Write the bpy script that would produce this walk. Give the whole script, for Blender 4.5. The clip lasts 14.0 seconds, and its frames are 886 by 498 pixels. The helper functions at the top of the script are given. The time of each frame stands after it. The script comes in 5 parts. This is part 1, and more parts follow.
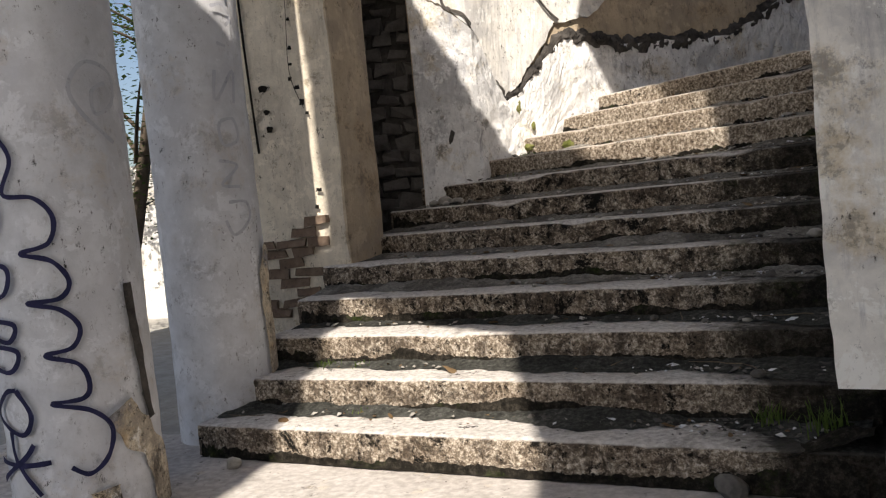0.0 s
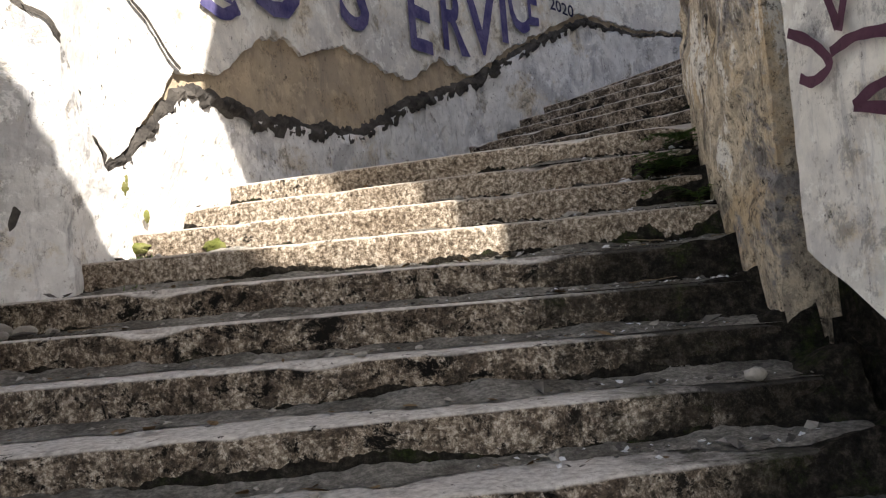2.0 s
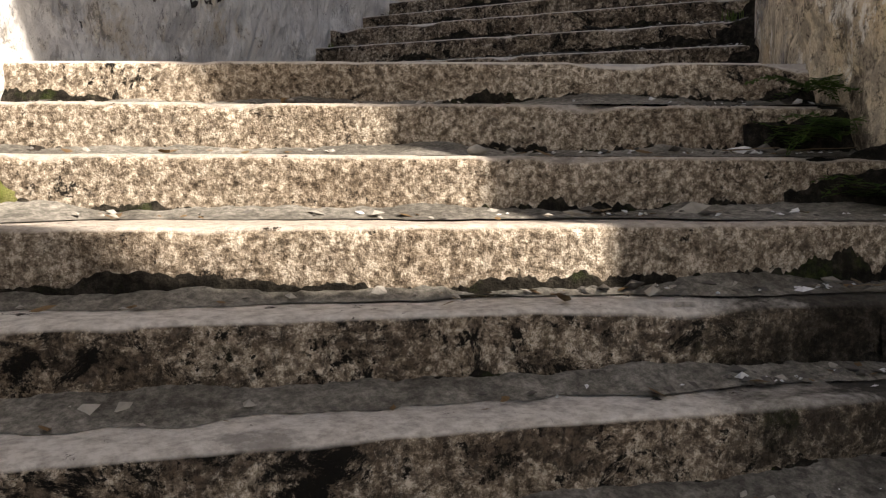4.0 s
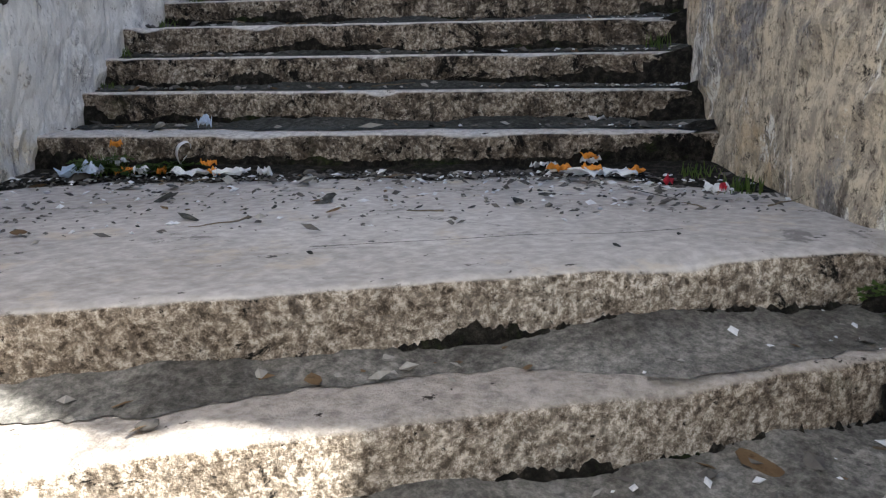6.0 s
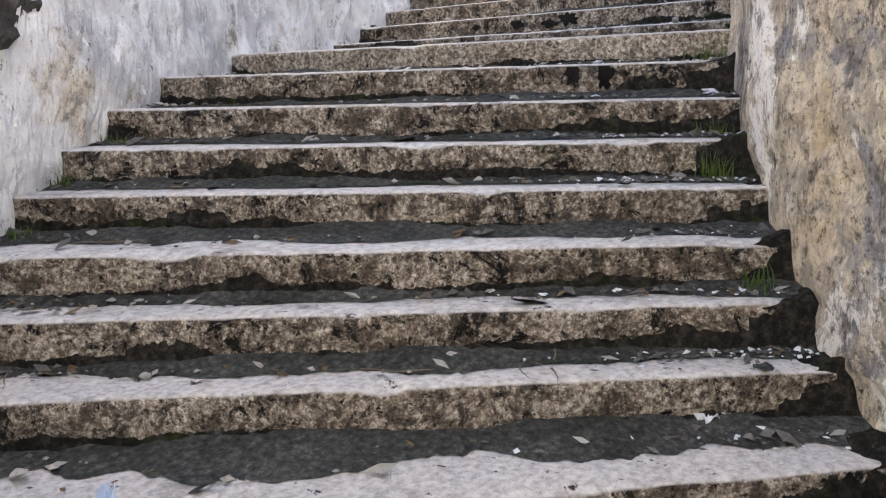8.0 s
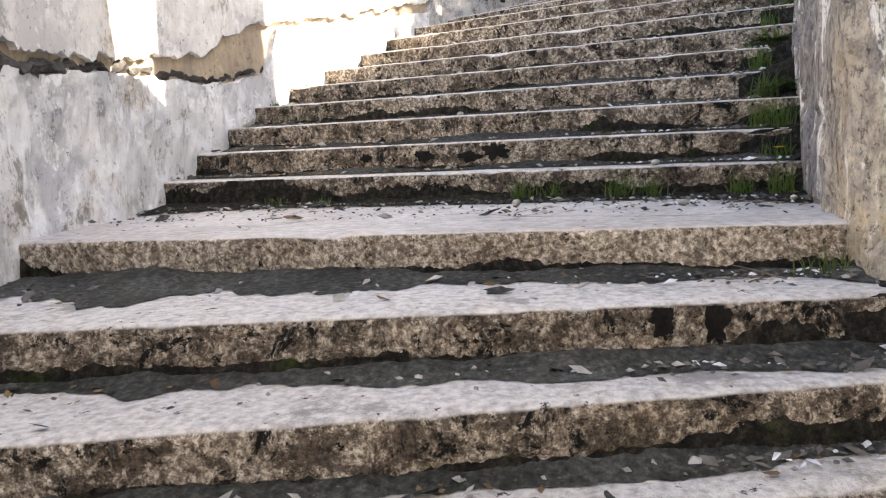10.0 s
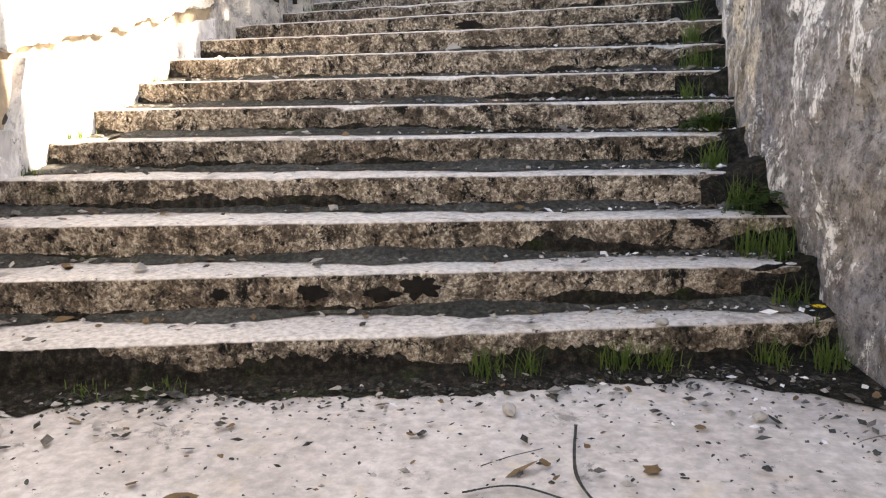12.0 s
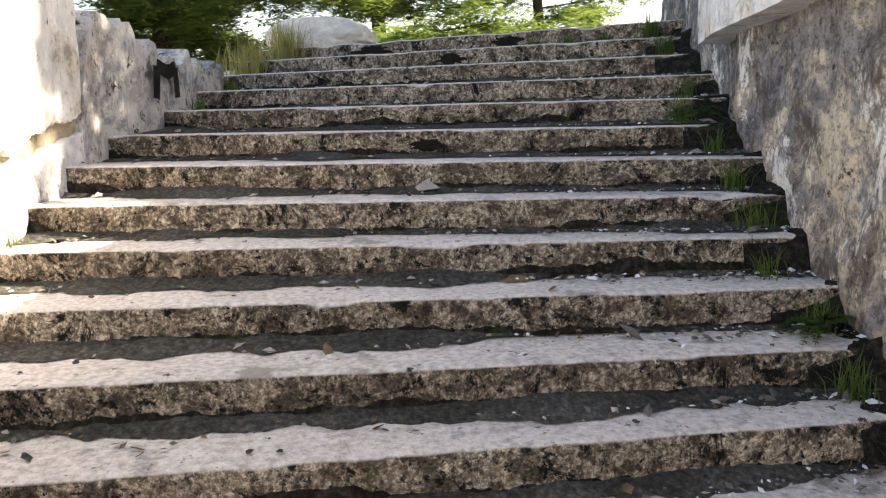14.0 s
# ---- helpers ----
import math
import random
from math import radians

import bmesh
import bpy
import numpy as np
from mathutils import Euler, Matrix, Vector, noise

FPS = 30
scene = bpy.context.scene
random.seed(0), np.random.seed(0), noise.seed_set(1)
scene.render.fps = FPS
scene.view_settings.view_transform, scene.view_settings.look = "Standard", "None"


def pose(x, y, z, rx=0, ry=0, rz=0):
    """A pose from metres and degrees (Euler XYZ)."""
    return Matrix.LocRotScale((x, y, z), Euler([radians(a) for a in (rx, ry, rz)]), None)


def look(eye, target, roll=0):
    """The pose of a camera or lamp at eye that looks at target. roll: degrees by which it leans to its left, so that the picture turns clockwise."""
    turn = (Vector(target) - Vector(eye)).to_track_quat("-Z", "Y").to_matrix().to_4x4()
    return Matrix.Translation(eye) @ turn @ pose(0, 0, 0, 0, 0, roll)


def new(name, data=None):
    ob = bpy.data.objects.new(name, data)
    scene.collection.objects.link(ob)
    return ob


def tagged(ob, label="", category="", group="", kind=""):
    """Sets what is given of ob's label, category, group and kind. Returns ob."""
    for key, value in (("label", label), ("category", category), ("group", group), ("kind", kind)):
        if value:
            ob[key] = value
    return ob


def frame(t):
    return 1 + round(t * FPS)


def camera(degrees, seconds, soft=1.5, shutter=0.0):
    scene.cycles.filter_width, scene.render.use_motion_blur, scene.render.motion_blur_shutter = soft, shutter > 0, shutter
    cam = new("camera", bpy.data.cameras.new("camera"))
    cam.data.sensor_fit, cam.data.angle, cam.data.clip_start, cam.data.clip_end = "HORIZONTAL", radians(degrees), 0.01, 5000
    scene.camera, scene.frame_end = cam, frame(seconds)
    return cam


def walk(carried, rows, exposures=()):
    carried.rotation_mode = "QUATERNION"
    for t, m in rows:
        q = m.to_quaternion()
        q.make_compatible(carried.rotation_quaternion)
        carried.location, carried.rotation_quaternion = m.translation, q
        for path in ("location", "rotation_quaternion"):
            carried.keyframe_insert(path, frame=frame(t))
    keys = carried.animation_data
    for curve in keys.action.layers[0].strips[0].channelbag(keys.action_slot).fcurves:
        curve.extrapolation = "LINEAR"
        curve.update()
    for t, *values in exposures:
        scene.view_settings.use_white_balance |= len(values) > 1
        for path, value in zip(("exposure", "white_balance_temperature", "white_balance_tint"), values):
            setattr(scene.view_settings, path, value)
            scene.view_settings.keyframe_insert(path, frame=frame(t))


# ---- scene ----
cam = camera(56.2, 14.0, soft=1.2)
PATH = [
    (0, (2.372, -2.345, 1.197), (1.596, -0.504, 1.093), -5.67),
    (0.5, (1.800, -1.945, 1.235), (1.375, 0.010, 1.211), -3.66),
    (0.6, (1.718, -1.876, 1.237), (1.353, 0.090, 1.237), -3.68),
    (1, (1.325, -1.474, 1.234), (1.185, 0.521, 1.266), -4.16),
    (1.5, (1.014, -0.909, 1.208), (1.120, 1.087, 1.278), -5.58),
    (2, (0.814, -0.179, 1.207), (1.316, 1.753, 1.329), -4.85),
    (2.5, (0.660, 0.553, 1.258), (1.365, 2.418, 1.416), -5.93),
    (2.7, (0.600, 0.787, 1.302), (1.378, 2.624, 1.446), -5.38),
    (4.8, (0.679, 2.412, 1.991), (1.894, 3.962, 1.642), 1.95),
    (5, (0.721, 2.553, 2.094), (1.990, 4.056, 1.735), 1.54),
    (5.5, (0.817, 2.906, 2.274), (2.149, 4.342, 1.868), -0.64),
    (6, (1.026, 3.183, 2.452), (2.439, 4.537, 2.040), -0.55),
    (6.5, (1.250, 3.532, 2.645), (2.734, 4.826, 2.291), -0.31),
    (7, (1.486, 3.875, 2.813), (3.040, 5.090, 2.483), 0.22),
    (7.5, (1.614, 4.248, 3.010), (3.206, 5.403, 2.645), -0.23),
    (8, (1.811, 4.624, 3.232), (3.440, 5.730, 2.884), -1.15),
    (8.5, (2.040, 4.961, 3.402), (3.765, 5.920, 3.083), -1.47),
    (9, (2.443, 5.368, 3.476), (4.245, 6.188, 3.187), -0.84),
    (9.2, (2.595, 5.511, 3.521), (4.405, 6.324, 3.271), -1.24),
    (11.3, (3.939, 7.200, 4.412), (5.899, 7.441, 4.094), -2.24),
    (11.5, (4.092, 7.293, 4.447), (6.058, 7.466, 4.125), -1.73),
    (12, (4.471, 7.445, 4.603), (6.440, 7.421, 4.253), -0.90),
    (12.5, (4.841, 7.666, 4.745), (6.801, 7.540, 4.366), -0.70),
    (13, (5.241, 7.797, 4.929), (7.186, 7.532, 4.551), 0.19),
    (13.5, (5.632, 7.988, 5.123), (7.574, 7.634, 4.803), 0.04),
    (14, (6.040, 8.164, 5.284), (7.972, 7.736, 4.993), -1.04),
]
EXPOSURE = [(0.0, 0.58, 6700, 12), (0.5, 0.9, 6700, 12), (1.5, 1.25, 6600, 11), (2.7, 1.52, 6600, 11), (5.0, 0.75, 7400, 15), (5.5, 0.98, 6100, 9), (6.0, 1.98, 6000, 8), (7.0, 2.84, 6300, 10), (7.5, 2.84, 6400, 11), (8.5, 2.95, 6900, 13), (9.0, 2.92, 6900, 12), (11.5, 3.0, 8200, 15), (12.5, 2.82, 8000, 14), (13.0, 2.82, 8100, 14), (13.5, 2.78, 8000, 14), (14.0, 2.4, 8000, 14)]
walk(cam, [(t, look(eye, target, roll)) for t, eye, target, roll in PATH], EXPOSURE)

# ---- world and sun ----
SUN_WAY = Vector((-0.177, 0.686, -0.707)).normalized()
world = bpy.data.worlds.new("world")
scene.world = world
world.use_nodes = True
wn, wl = world.node_tree.nodes, world.node_tree.links
sky = wn.new("ShaderNodeTexSky")
sky.sky_type, sky.sun_disc = "NISHITA", False
sky.sun_elevation, sky.sun_rotation = radians(45), math.atan2(-SUN_WAY.x, -SUN_WAY.y)
sky.dust_density = 2.0
wl.new(sky.outputs[0], wn["Background"].inputs[0])
wn["Background"].inputs[1].default_value = 0.085
sun = new("sun", bpy.data.lights.new("sun", "SUN"))
sun.data.energy, sun.data.angle, sun.data.color = 5.0, radians(0.53), (1.0, 0.93, 0.82)
sun.rotation_mode = "QUATERNION"
sun.rotation_quaternion = SUN_WAY.to_track_quat("-Z", "Y")


# ---- materials ----
def material(name, build, rough=0.9, bump=(0.0, 0.0), spec=0.08):
    """build(add, link, coord) returns the colour socket; bump: (strength, scale)."""
    m = bpy.data.materials.new(name)
    m.use_nodes = True
    nt = m.node_tree
    bs = nt.nodes["Principled BSDF"]
    bs.inputs["Roughness"].default_value = rough
    bs.inputs["Specular IOR Level"].default_value = spec
    tc = nt.nodes.new("ShaderNodeTexCoord").outputs["Object"]
    kit = Kit(nt, tc)
    colour = build(kit)
    nt.links.new(colour, bs.inputs["Base Color"])
    if bump[0]:
        h = kit.mix(kit.noise(bump[1], 6, 0.65), kit.noise(bump[1] * 5, 4, 0.6), 0.35)
        b = nt.nodes.new("ShaderNodeBump")
        b.inputs["Strength"].default_value, b.inputs["Distance"].default_value = bump[0], 0.02
        nt.links.new(h, b.inputs["Height"])
        nt.links.new(b.outputs[0], bs.inputs["Normal"])
    return m


class Kit:
    """Short ways to node sockets."""

    def __init__(self, nt, coord):
        self.nt, self.coord = nt, coord

    def scaled(self, x, y, z):
        n = self.nt.nodes.new("ShaderNodeMapping")
        n.inputs["Scale"].default_value = (x, y, z)
        self.nt.links.new(self.coord, n.inputs[0])
        return n.outputs[0]

    def noise(self, scale, detail=5, rough=0.6, stretch=None, distort=0.0):
        n = self.nt.nodes.new("ShaderNodeTexNoise")
        n.inputs["Scale"].default_value, n.inputs["Detail"].default_value, n.inputs["Roughness"].default_value = scale, detail, rough
        n.inputs["Distortion"].default_value = distort
        self.nt.links.new(self.scaled(*stretch) if stretch else self.coord, n.inputs["Vector"])
        return n.outputs["Fac"]

    def cells(self, scale):
        n = self.nt.nodes.new("ShaderNodeTexVoronoi")
        n.inputs["Scale"].default_value = scale
        self.nt.links.new(self.coord, n.inputs["Vector"])
        return n.outputs["Color"]

    def ramp(self, fac, *stops):
        n = self.nt.nodes.new("ShaderNodeValToRGB")
        e = n.color_ramp.elements
        while len(e) < len(stops):
            e.new(0.5)
        for el, (p, col) in zip(e, stops):
            el.position = p
            el.color = (*col, 1) if len(col) == 3 else col
        self.nt.links.new(fac, n.inputs[0])
        return n.outputs[0]

    def mask(self, fac, lo, hi):
        n = self.nt.nodes.new("ShaderNodeMapRange")
        n.inputs[1].default_value, n.inputs[2].default_value = lo, hi
        self.nt.links.new(fac, n.inputs[0])
        return n.outputs[0]

    def mix(self, a, b, fac, mode="MIX"):
        n = self.nt.nodes.new("ShaderNodeMix")
        n.data_type, n.blend_type = "RGBA", mode
        for sock, v in ((n.inputs[0], fac), (n.inputs[6], a), (n.inputs[7], b)):
            if isinstance(v, tuple):
                sock.default_value = (*v, 1)
            elif isinstance(v, (int, float)):
                sock.default_value = v if sock is n.inputs[0] or sock == n.inputs[0] else (v, v, v, 1)
            else:
                self.nt.links.new(v, sock)
        return n.outputs[2]

    def facing_up(self):
        g = self.nt.nodes.new("ShaderNodeNewGeometry")
        x = self.nt.nodes.new("ShaderNodeSeparateXYZ")
        self.nt.links.new(g.outputs["Normal"], x.inputs[0])
        return x.outputs[2]

    def along_x(self, a, b):
        x = self.nt.nodes.new("ShaderNodeSeparateXYZ")
        self.nt.links.new(self.coord, x.inputs[0])
        return self.mask(x.outputs[0], a, b)

def c_step(lichen=1.0, damp=False):
    """Aged exposed-aggregate concrete: grey-cream and brown pebbles, lichen in brown and black crusts, a trodden top
    painted paler for skylight.
    """
    def build(k):
        pebble = k.ramp(k.cells(70), (0.12, (0.075, 0.06, 0.046)), (0.45, (0.27, 0.228, 0.182)), (0.8, (0.56, 0.50, 0.43)))
        fine = k.ramp(k.noise(46, 9, 0.84), (0.42, (0.035, 0.028, 0.022)), (0.49, (0.25, 0.207, 0.163)), (0.53, (0.45, 0.395, 0.33)), (0.575, (0.86, 0.81, 0.73)))
        body = k.mix(pebble, fine, 0.7)
        body = k.mix(body, k.ramp(k.noise(1.6, 6, 0.68), (0.36, (0.58, 0.52, 0.46)), (0.6, (1.0, 0.97, 0.93))), 0.8, "MULTIPLY")
        crust = k.mask(k.noise(7.5, 12, 0.82, (1, 1, 1.2), 0.3), 0.56 - 0.075 * lichen, 0.60 - 0.055 * lichen)
        body = k.mix(body, k.ramp(k.noise(60, 6, 0.78), (0.42, (0.018, 0.0145, 0.012)), (0.6, (0.12, 0.092, 0.07))), k.mix(0.0, crust, 0.45 + 0.45 * lichen))
        body = k.mix(body, (0.011, 0.010, 0.009), k.mask(k.noise(4.6, 12, 0.84, None, 0.5), 0.60 - 0.055 * lichen, 0.625 - 0.055 * lichen))
        body = k.mix(body, (0.012, 0.0105, 0.009), k.mask(k.noise(18, 9, 0.78), 0.62 - 0.05 * lichen, 0.65 - 0.055 * lichen))
        drips = k.mask(k.noise(13, 10, 0.82, (1, 1, 0.35)), 0.55, 0.61)
        body = k.mix(body, (0.022, 0.019, 0.016), k.mix(0.0, drips, 0.8 * lichen))
        body = k.mix(body, (0.045, 0.052, 0.02), k.mix(0.0, k.mask(k.noise(2.7, 8, 0.75), 0.6, 0.68), 0.4))
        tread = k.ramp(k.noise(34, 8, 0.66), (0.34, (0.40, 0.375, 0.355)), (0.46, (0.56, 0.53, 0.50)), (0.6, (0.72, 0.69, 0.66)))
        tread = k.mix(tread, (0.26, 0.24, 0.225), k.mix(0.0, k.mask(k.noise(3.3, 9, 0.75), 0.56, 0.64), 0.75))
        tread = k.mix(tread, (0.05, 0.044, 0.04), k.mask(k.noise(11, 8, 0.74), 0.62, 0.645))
        # The sunlit copy's tread is toned down where full sun would bleach it.
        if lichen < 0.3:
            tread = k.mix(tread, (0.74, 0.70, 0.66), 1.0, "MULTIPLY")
        # Treads, by their upward normal, carry extra paleness for the skylight they catch.
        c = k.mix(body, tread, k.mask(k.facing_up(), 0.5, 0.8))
        # Moss by the core wall, spread further out to darken the shaded inner side.
        if damp:
            spread = k.mix(k.noise(2.4, 10, 0.76, None, 0.3), k.along_x(1.15, 2.65), 0.5)
            c = k.mix(c, c_moss(k), k.mix(0.0, k.mask(spread, 0.52, 0.62), 0.92))
        return c
    return build


def c_landing(k):
    base = k.ramp(k.noise(24, 9, 0.62), (0.34, (0.42, 0.395, 0.375)), (0.5, (0.52, 0.49, 0.467)), (0.64, (0.63, 0.60, 0.575)))
    base = k.mix(base, k.ramp(k.noise(1.3, 6, 0.65), (0.32, (0.66, 0.64, 0.62)), (0.62, (1, 1, 1))), 0.8, "MULTIPLY")
    base = k.mix(base, (0.60, 0.51, 0.38), k.mix(0.0, k.mask(k.noise(4.2, 7, 0.7), 0.58, 0.66), 0.45))
    base = k.mix(base, (0.17, 0.16, 0.15), k.mix(0.0, k.mask(k.noise(4.5, 11, 0.78, None, 0.4), 0.58, 0.63), 0.75))
    base = k.mix(base, (0.09, 0.083, 0.078), k.mask(k.noise(17, 7, 0.66), 0.655, 0.675))
    return k.mix(c_step(0.35)(k), base, k.mask(k.facing_up(), 0.6, 0.9))


def c_soil(k):
    c = k.ramp(k.noise(40, 6, 0.7), (0.36, (0.03, 0.03, 0.028)), (0.54, (0.075, 0.076, 0.07)), (0.7, (0.16, 0.155, 0.145)))
    return k.mix(c, k.ramp(k.noise(2.6, 6, 0.7), (0.4, (0.45, 0.46, 0.44)), (0.62, (1, 1, 1))), 0.8, "MULTIPLY")


def c_moss(k):
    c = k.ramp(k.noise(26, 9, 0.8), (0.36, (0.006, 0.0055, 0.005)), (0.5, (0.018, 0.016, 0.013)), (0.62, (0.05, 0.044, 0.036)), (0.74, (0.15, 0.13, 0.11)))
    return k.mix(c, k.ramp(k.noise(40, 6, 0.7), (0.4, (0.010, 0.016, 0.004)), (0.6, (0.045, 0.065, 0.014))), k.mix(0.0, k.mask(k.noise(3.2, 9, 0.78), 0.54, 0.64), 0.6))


# Lighter copy of the soil colour, for dusty steps and those in the sun.
def c_sunlit_dust(k):
    c = k.ramp(k.noise(45, 8, 0.78), (0.38, (0.12, 0.115, 0.105)), (0.5, (0.22, 0.21, 0.19)), (0.62, (0.36, 0.34, 0.31)))
    return k.mix(c, k.ramp(k.noise(3.0, 8, 0.7), (0.42, (0.35, 0.34, 0.33)), (0.58, (1, 1, 1))), 0.8, "MULTIPLY")


def c_shaded_render(k):
    """White render weathered to slate grey fields, with black pits and ochre runs, toned darker for shade."""
    c = plaster((0.58, 0.56, 0.53), (0.12, 0.12, 0.13), 0.95, 0.95, (0.40, 0.33, 0.24))(k)
    c = k.mix(c, (0.20, 0.20, 0.215), k.mix(0.0, k.mask(k.noise(1.5, 10, 0.76, (1, 1, 1.3), 0.3), 0.5, 0.55), 0.85))
    return k.mix(c, (0.03, 0.027, 0.025), k.mask(k.noise(4.6, 12, 0.82), 0.575, 0.6))


def plaster(white, stain, amount, drips=0.6, yellow=(0.5, 0.4, 0.24)):
    """Old limewash: chalky and grey fields with hard flaked edges, rust stains, rain streaks, clusters of black pits."""
    def build(k):
        c = k.mix(white, tuple(v * 0.78 for v in white), k.mask(k.noise(7, 8, 0.7), 0.38, 0.66))
        grey = tuple(0.45 * w + 0.55 * g for w, g in zip(white, stain))
        c = k.mix(c, grey, k.mix(0.0, k.mask(k.noise(1.3, 10, 0.72, (1.2, 1.2, 1), 0.4), 0.49, 0.58), 0.5 + 0.4 * amount))
        c = k.mix(c, tuple(min(0.84, v * 1.1) for v in white), k.mix(0.0, k.mask(k.noise(4.4, 9, 0.76, None, 0.3), 0.55, 0.575), 0.75))
        c = k.mix(c, yellow, k.mix(0.0, k.mask(k.noise(1.7, 9, 0.75), 0.54, 0.64), 0.65))
        streak = k.mask(k.noise(2.6, 10, 0.8, (3.2, 3.2, 0.6), 0.1), 0.5 + 0.1 * (1 - drips), 0.68)
        c = k.mix(c, stain, k.mix(0.0, streak, amount))
        blot = k.mask(k.noise(3.4, 12, 0.84, None, 0.1), 0.56, 0.6)
        c = k.mix(c, tuple(v * 0.45 for v in stain), k.mix(0.0, blot, amount * 0.85))
        c = k.mix(c, (0.10, 0.085, 0.07), k.mix(0.0, k.mask(k.noise(14, 10, 0.8, (1, 1, 0.7)), 0.57, 0.62), 0.6 * amount))
        pits = k.mix(0.0, k.mask(k.noise(30, 9, 0.8, (1, 1, 0.6)), 0.585, 0.62), k.mask(k.noise(2.3, 6, 0.7), 0.46, 0.56))
        return k.mix(c, (0.03, 0.028, 0.025), pits)
    return build


def c_core(k):
    """Flaking render: ochre and cream below, slate and white fields further up the stair, dark runs, black pits."""
    along = k.along_x(4.6, 8.2)
    c = k.mix((0.62, 0.54, 0.42), (0.33, 0.29, 0.24), k.mask(k.noise(11, 11, 0.84, (1, 1, 0.75)), 0.45, 0.55))
    c = k.mix(c, (0.56, 0.40, 0.21), k.mix(0.0, k.mask(k.noise(1.3, 9, 0.74), 0.53, 0.6), 0.45))
    slate = k.mask(k.noise(0.9, 11, 0.76, (1, 1, 1.2), 0.5), 0.52, 0.57)
    c = k.mix(c, k.ramp(k.noise(9, 9, 0.8), (0.4, (0.09, 0.092, 0.105)), (0.6, (0.30, 0.30, 0.32))), k.mix(0.0, slate, 0.85))
    upper = k.mask(k.noise(1.1, 11, 0.78, None, 0.4), 0.41, 0.48)
    c = k.mix(c, k.ramp(k.noise(12, 9, 0.82), (0.42, (0.055, 0.056, 0.066)), (0.6, (0.27, 0.265, 0.28))), k.mix(0.0, k.mix(0.0, upper, along), 0.85))
    c = k.mix(c, (0.78, 0.765, 0.73), k.mix(0.0, k.mask(k.noise(1.6, 11, 0.8, (1.4, 1.4, 0.8), 0.3), 0.545, 0.57), 0.85))
    c = k.mix(c, (0.085, 0.072, 0.06), k.mix(0.0, k.mask(k.noise(4.2, 11, 0.82, (1, 1, 0.5), 0.2), 0.53, 0.59), 0.8))
    c = k.mix(c, (0.022, 0.02, 0.018), k.mask(k.noise(3.1, 12, 0.84), 0.59, 0.615))
    return k.mix(c, (0.045, 0.038, 0.032), k.mix(0.0, k.mask(k.noise(26, 10, 0.86), 0.535, 0.58), 0.8))


def flat(*cols):
    """Two tones mottled at two scales."""
    def build(k):
        a, b = cols
        c = k.mix(a, b, k.mask(k.noise(6, 6, 0.65), 0.38, 0.64))
        return k.mix(c, tuple(v * 0.6 for v in a), k.mask(k.noise(38, 5, 0.7), 0.55, 0.7))
    return build


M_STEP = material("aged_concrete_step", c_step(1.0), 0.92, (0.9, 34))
# Copy with less lichen for steps 9-11, which the sun patch crosses.
M_STEP_SUNLIT = material("scoured_concrete_step", c_step(0.15), 0.92, (0.9, 34))
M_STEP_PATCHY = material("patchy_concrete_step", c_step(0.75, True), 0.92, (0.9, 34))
M_STEP_INNER_DARK = material("mossy_concrete_step", c_step(1.0, True), 0.92, (0.9, 34))
M_LANDING = material("trodden_concrete", c_landing, 0.9, (0.07, 60))
M_SOIL = material("damp_soil_film", c_soil, 0.8, (0.5, 30))
M_SUNLIT_DUST = material("dry_dust_film", c_sunlit_dust, 0.9, (0.6, 30))
M_MOSS = material("black_moss", c_moss, 0.95, (1.0, 22))
M_PLASTER = material("white_plaster", plaster((0.80, 0.78, 0.74), (0.26, 0.27, 0.31), 0.6), 0.85, (0.35, 9))
M_PLASTER_DIRTY = material("grey_stained_plaster", plaster((0.80, 0.795, 0.79), (0.13, 0.14, 0.17), 0.7, 0.5), 0.88, (0.9, 9))
M_CORE = material("weathered_ochre_render", c_core, 0.9, (1.0, 12))
M_BROWN = material("bare_tan_render", plaster((0.50, 0.41, 0.30), (0.22, 0.19, 0.17), 0.6, 0.9, (0.42, 0.32, 0.21)), 0.9, (0.5, 14))
M_CREAM = material("cream_plaster", plaster((0.66, 0.60, 0.50), (0.26, 0.23, 0.20), 0.6, 0.8, (0.52, 0.42, 0.28)), 0.9, (0.5, 12))
M_SHADED_RENDER = material("weathered_pale_render", c_shaded_render, 0.9, (0.9, 12))
M_PILLAR = material("bluish_white_paint", plaster((0.62, 0.63, 0.66), (0.42, 0.42, 0.45), 0.4, 0.3, (0.52, 0.47, 0.42)), 0.7, (0.15, 10))
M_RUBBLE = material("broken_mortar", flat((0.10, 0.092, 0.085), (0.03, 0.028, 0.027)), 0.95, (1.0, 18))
M_BLACK = material("black_lichen", flat((0.012, 0.011, 0.010), (0.022, 0.019, 0.016)), 0.95, (0.8, 30))
M_STONE = material("pale_stone", flat((0.42, 0.40, 0.37), (0.26, 0.245, 0.22)), 0.9, (0.4, 25))
M_PALE = material("bleached_stone", flat((0.66, 0.64, 0.60), (0.5, 0.48, 0.44)), 0.9, (0.5, 14))
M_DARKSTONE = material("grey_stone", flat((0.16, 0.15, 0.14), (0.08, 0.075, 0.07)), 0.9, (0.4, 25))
M_BRICK = material("old_brick", flat((0.12, 0.085, 0.065), (0.22, 0.165, 0.125)), 0.9, (0.6, 30))
M_PAPER = material("white_plastic_scrap", flat((0.75, 0.76, 0.78), (0.60, 0.62, 0.66)), 0.5)
M_ORANGE = material("orange_plastic_scrap", flat((0.75, 0.30, 0.04), (0.62, 0.24, 0.05)), 0.5)
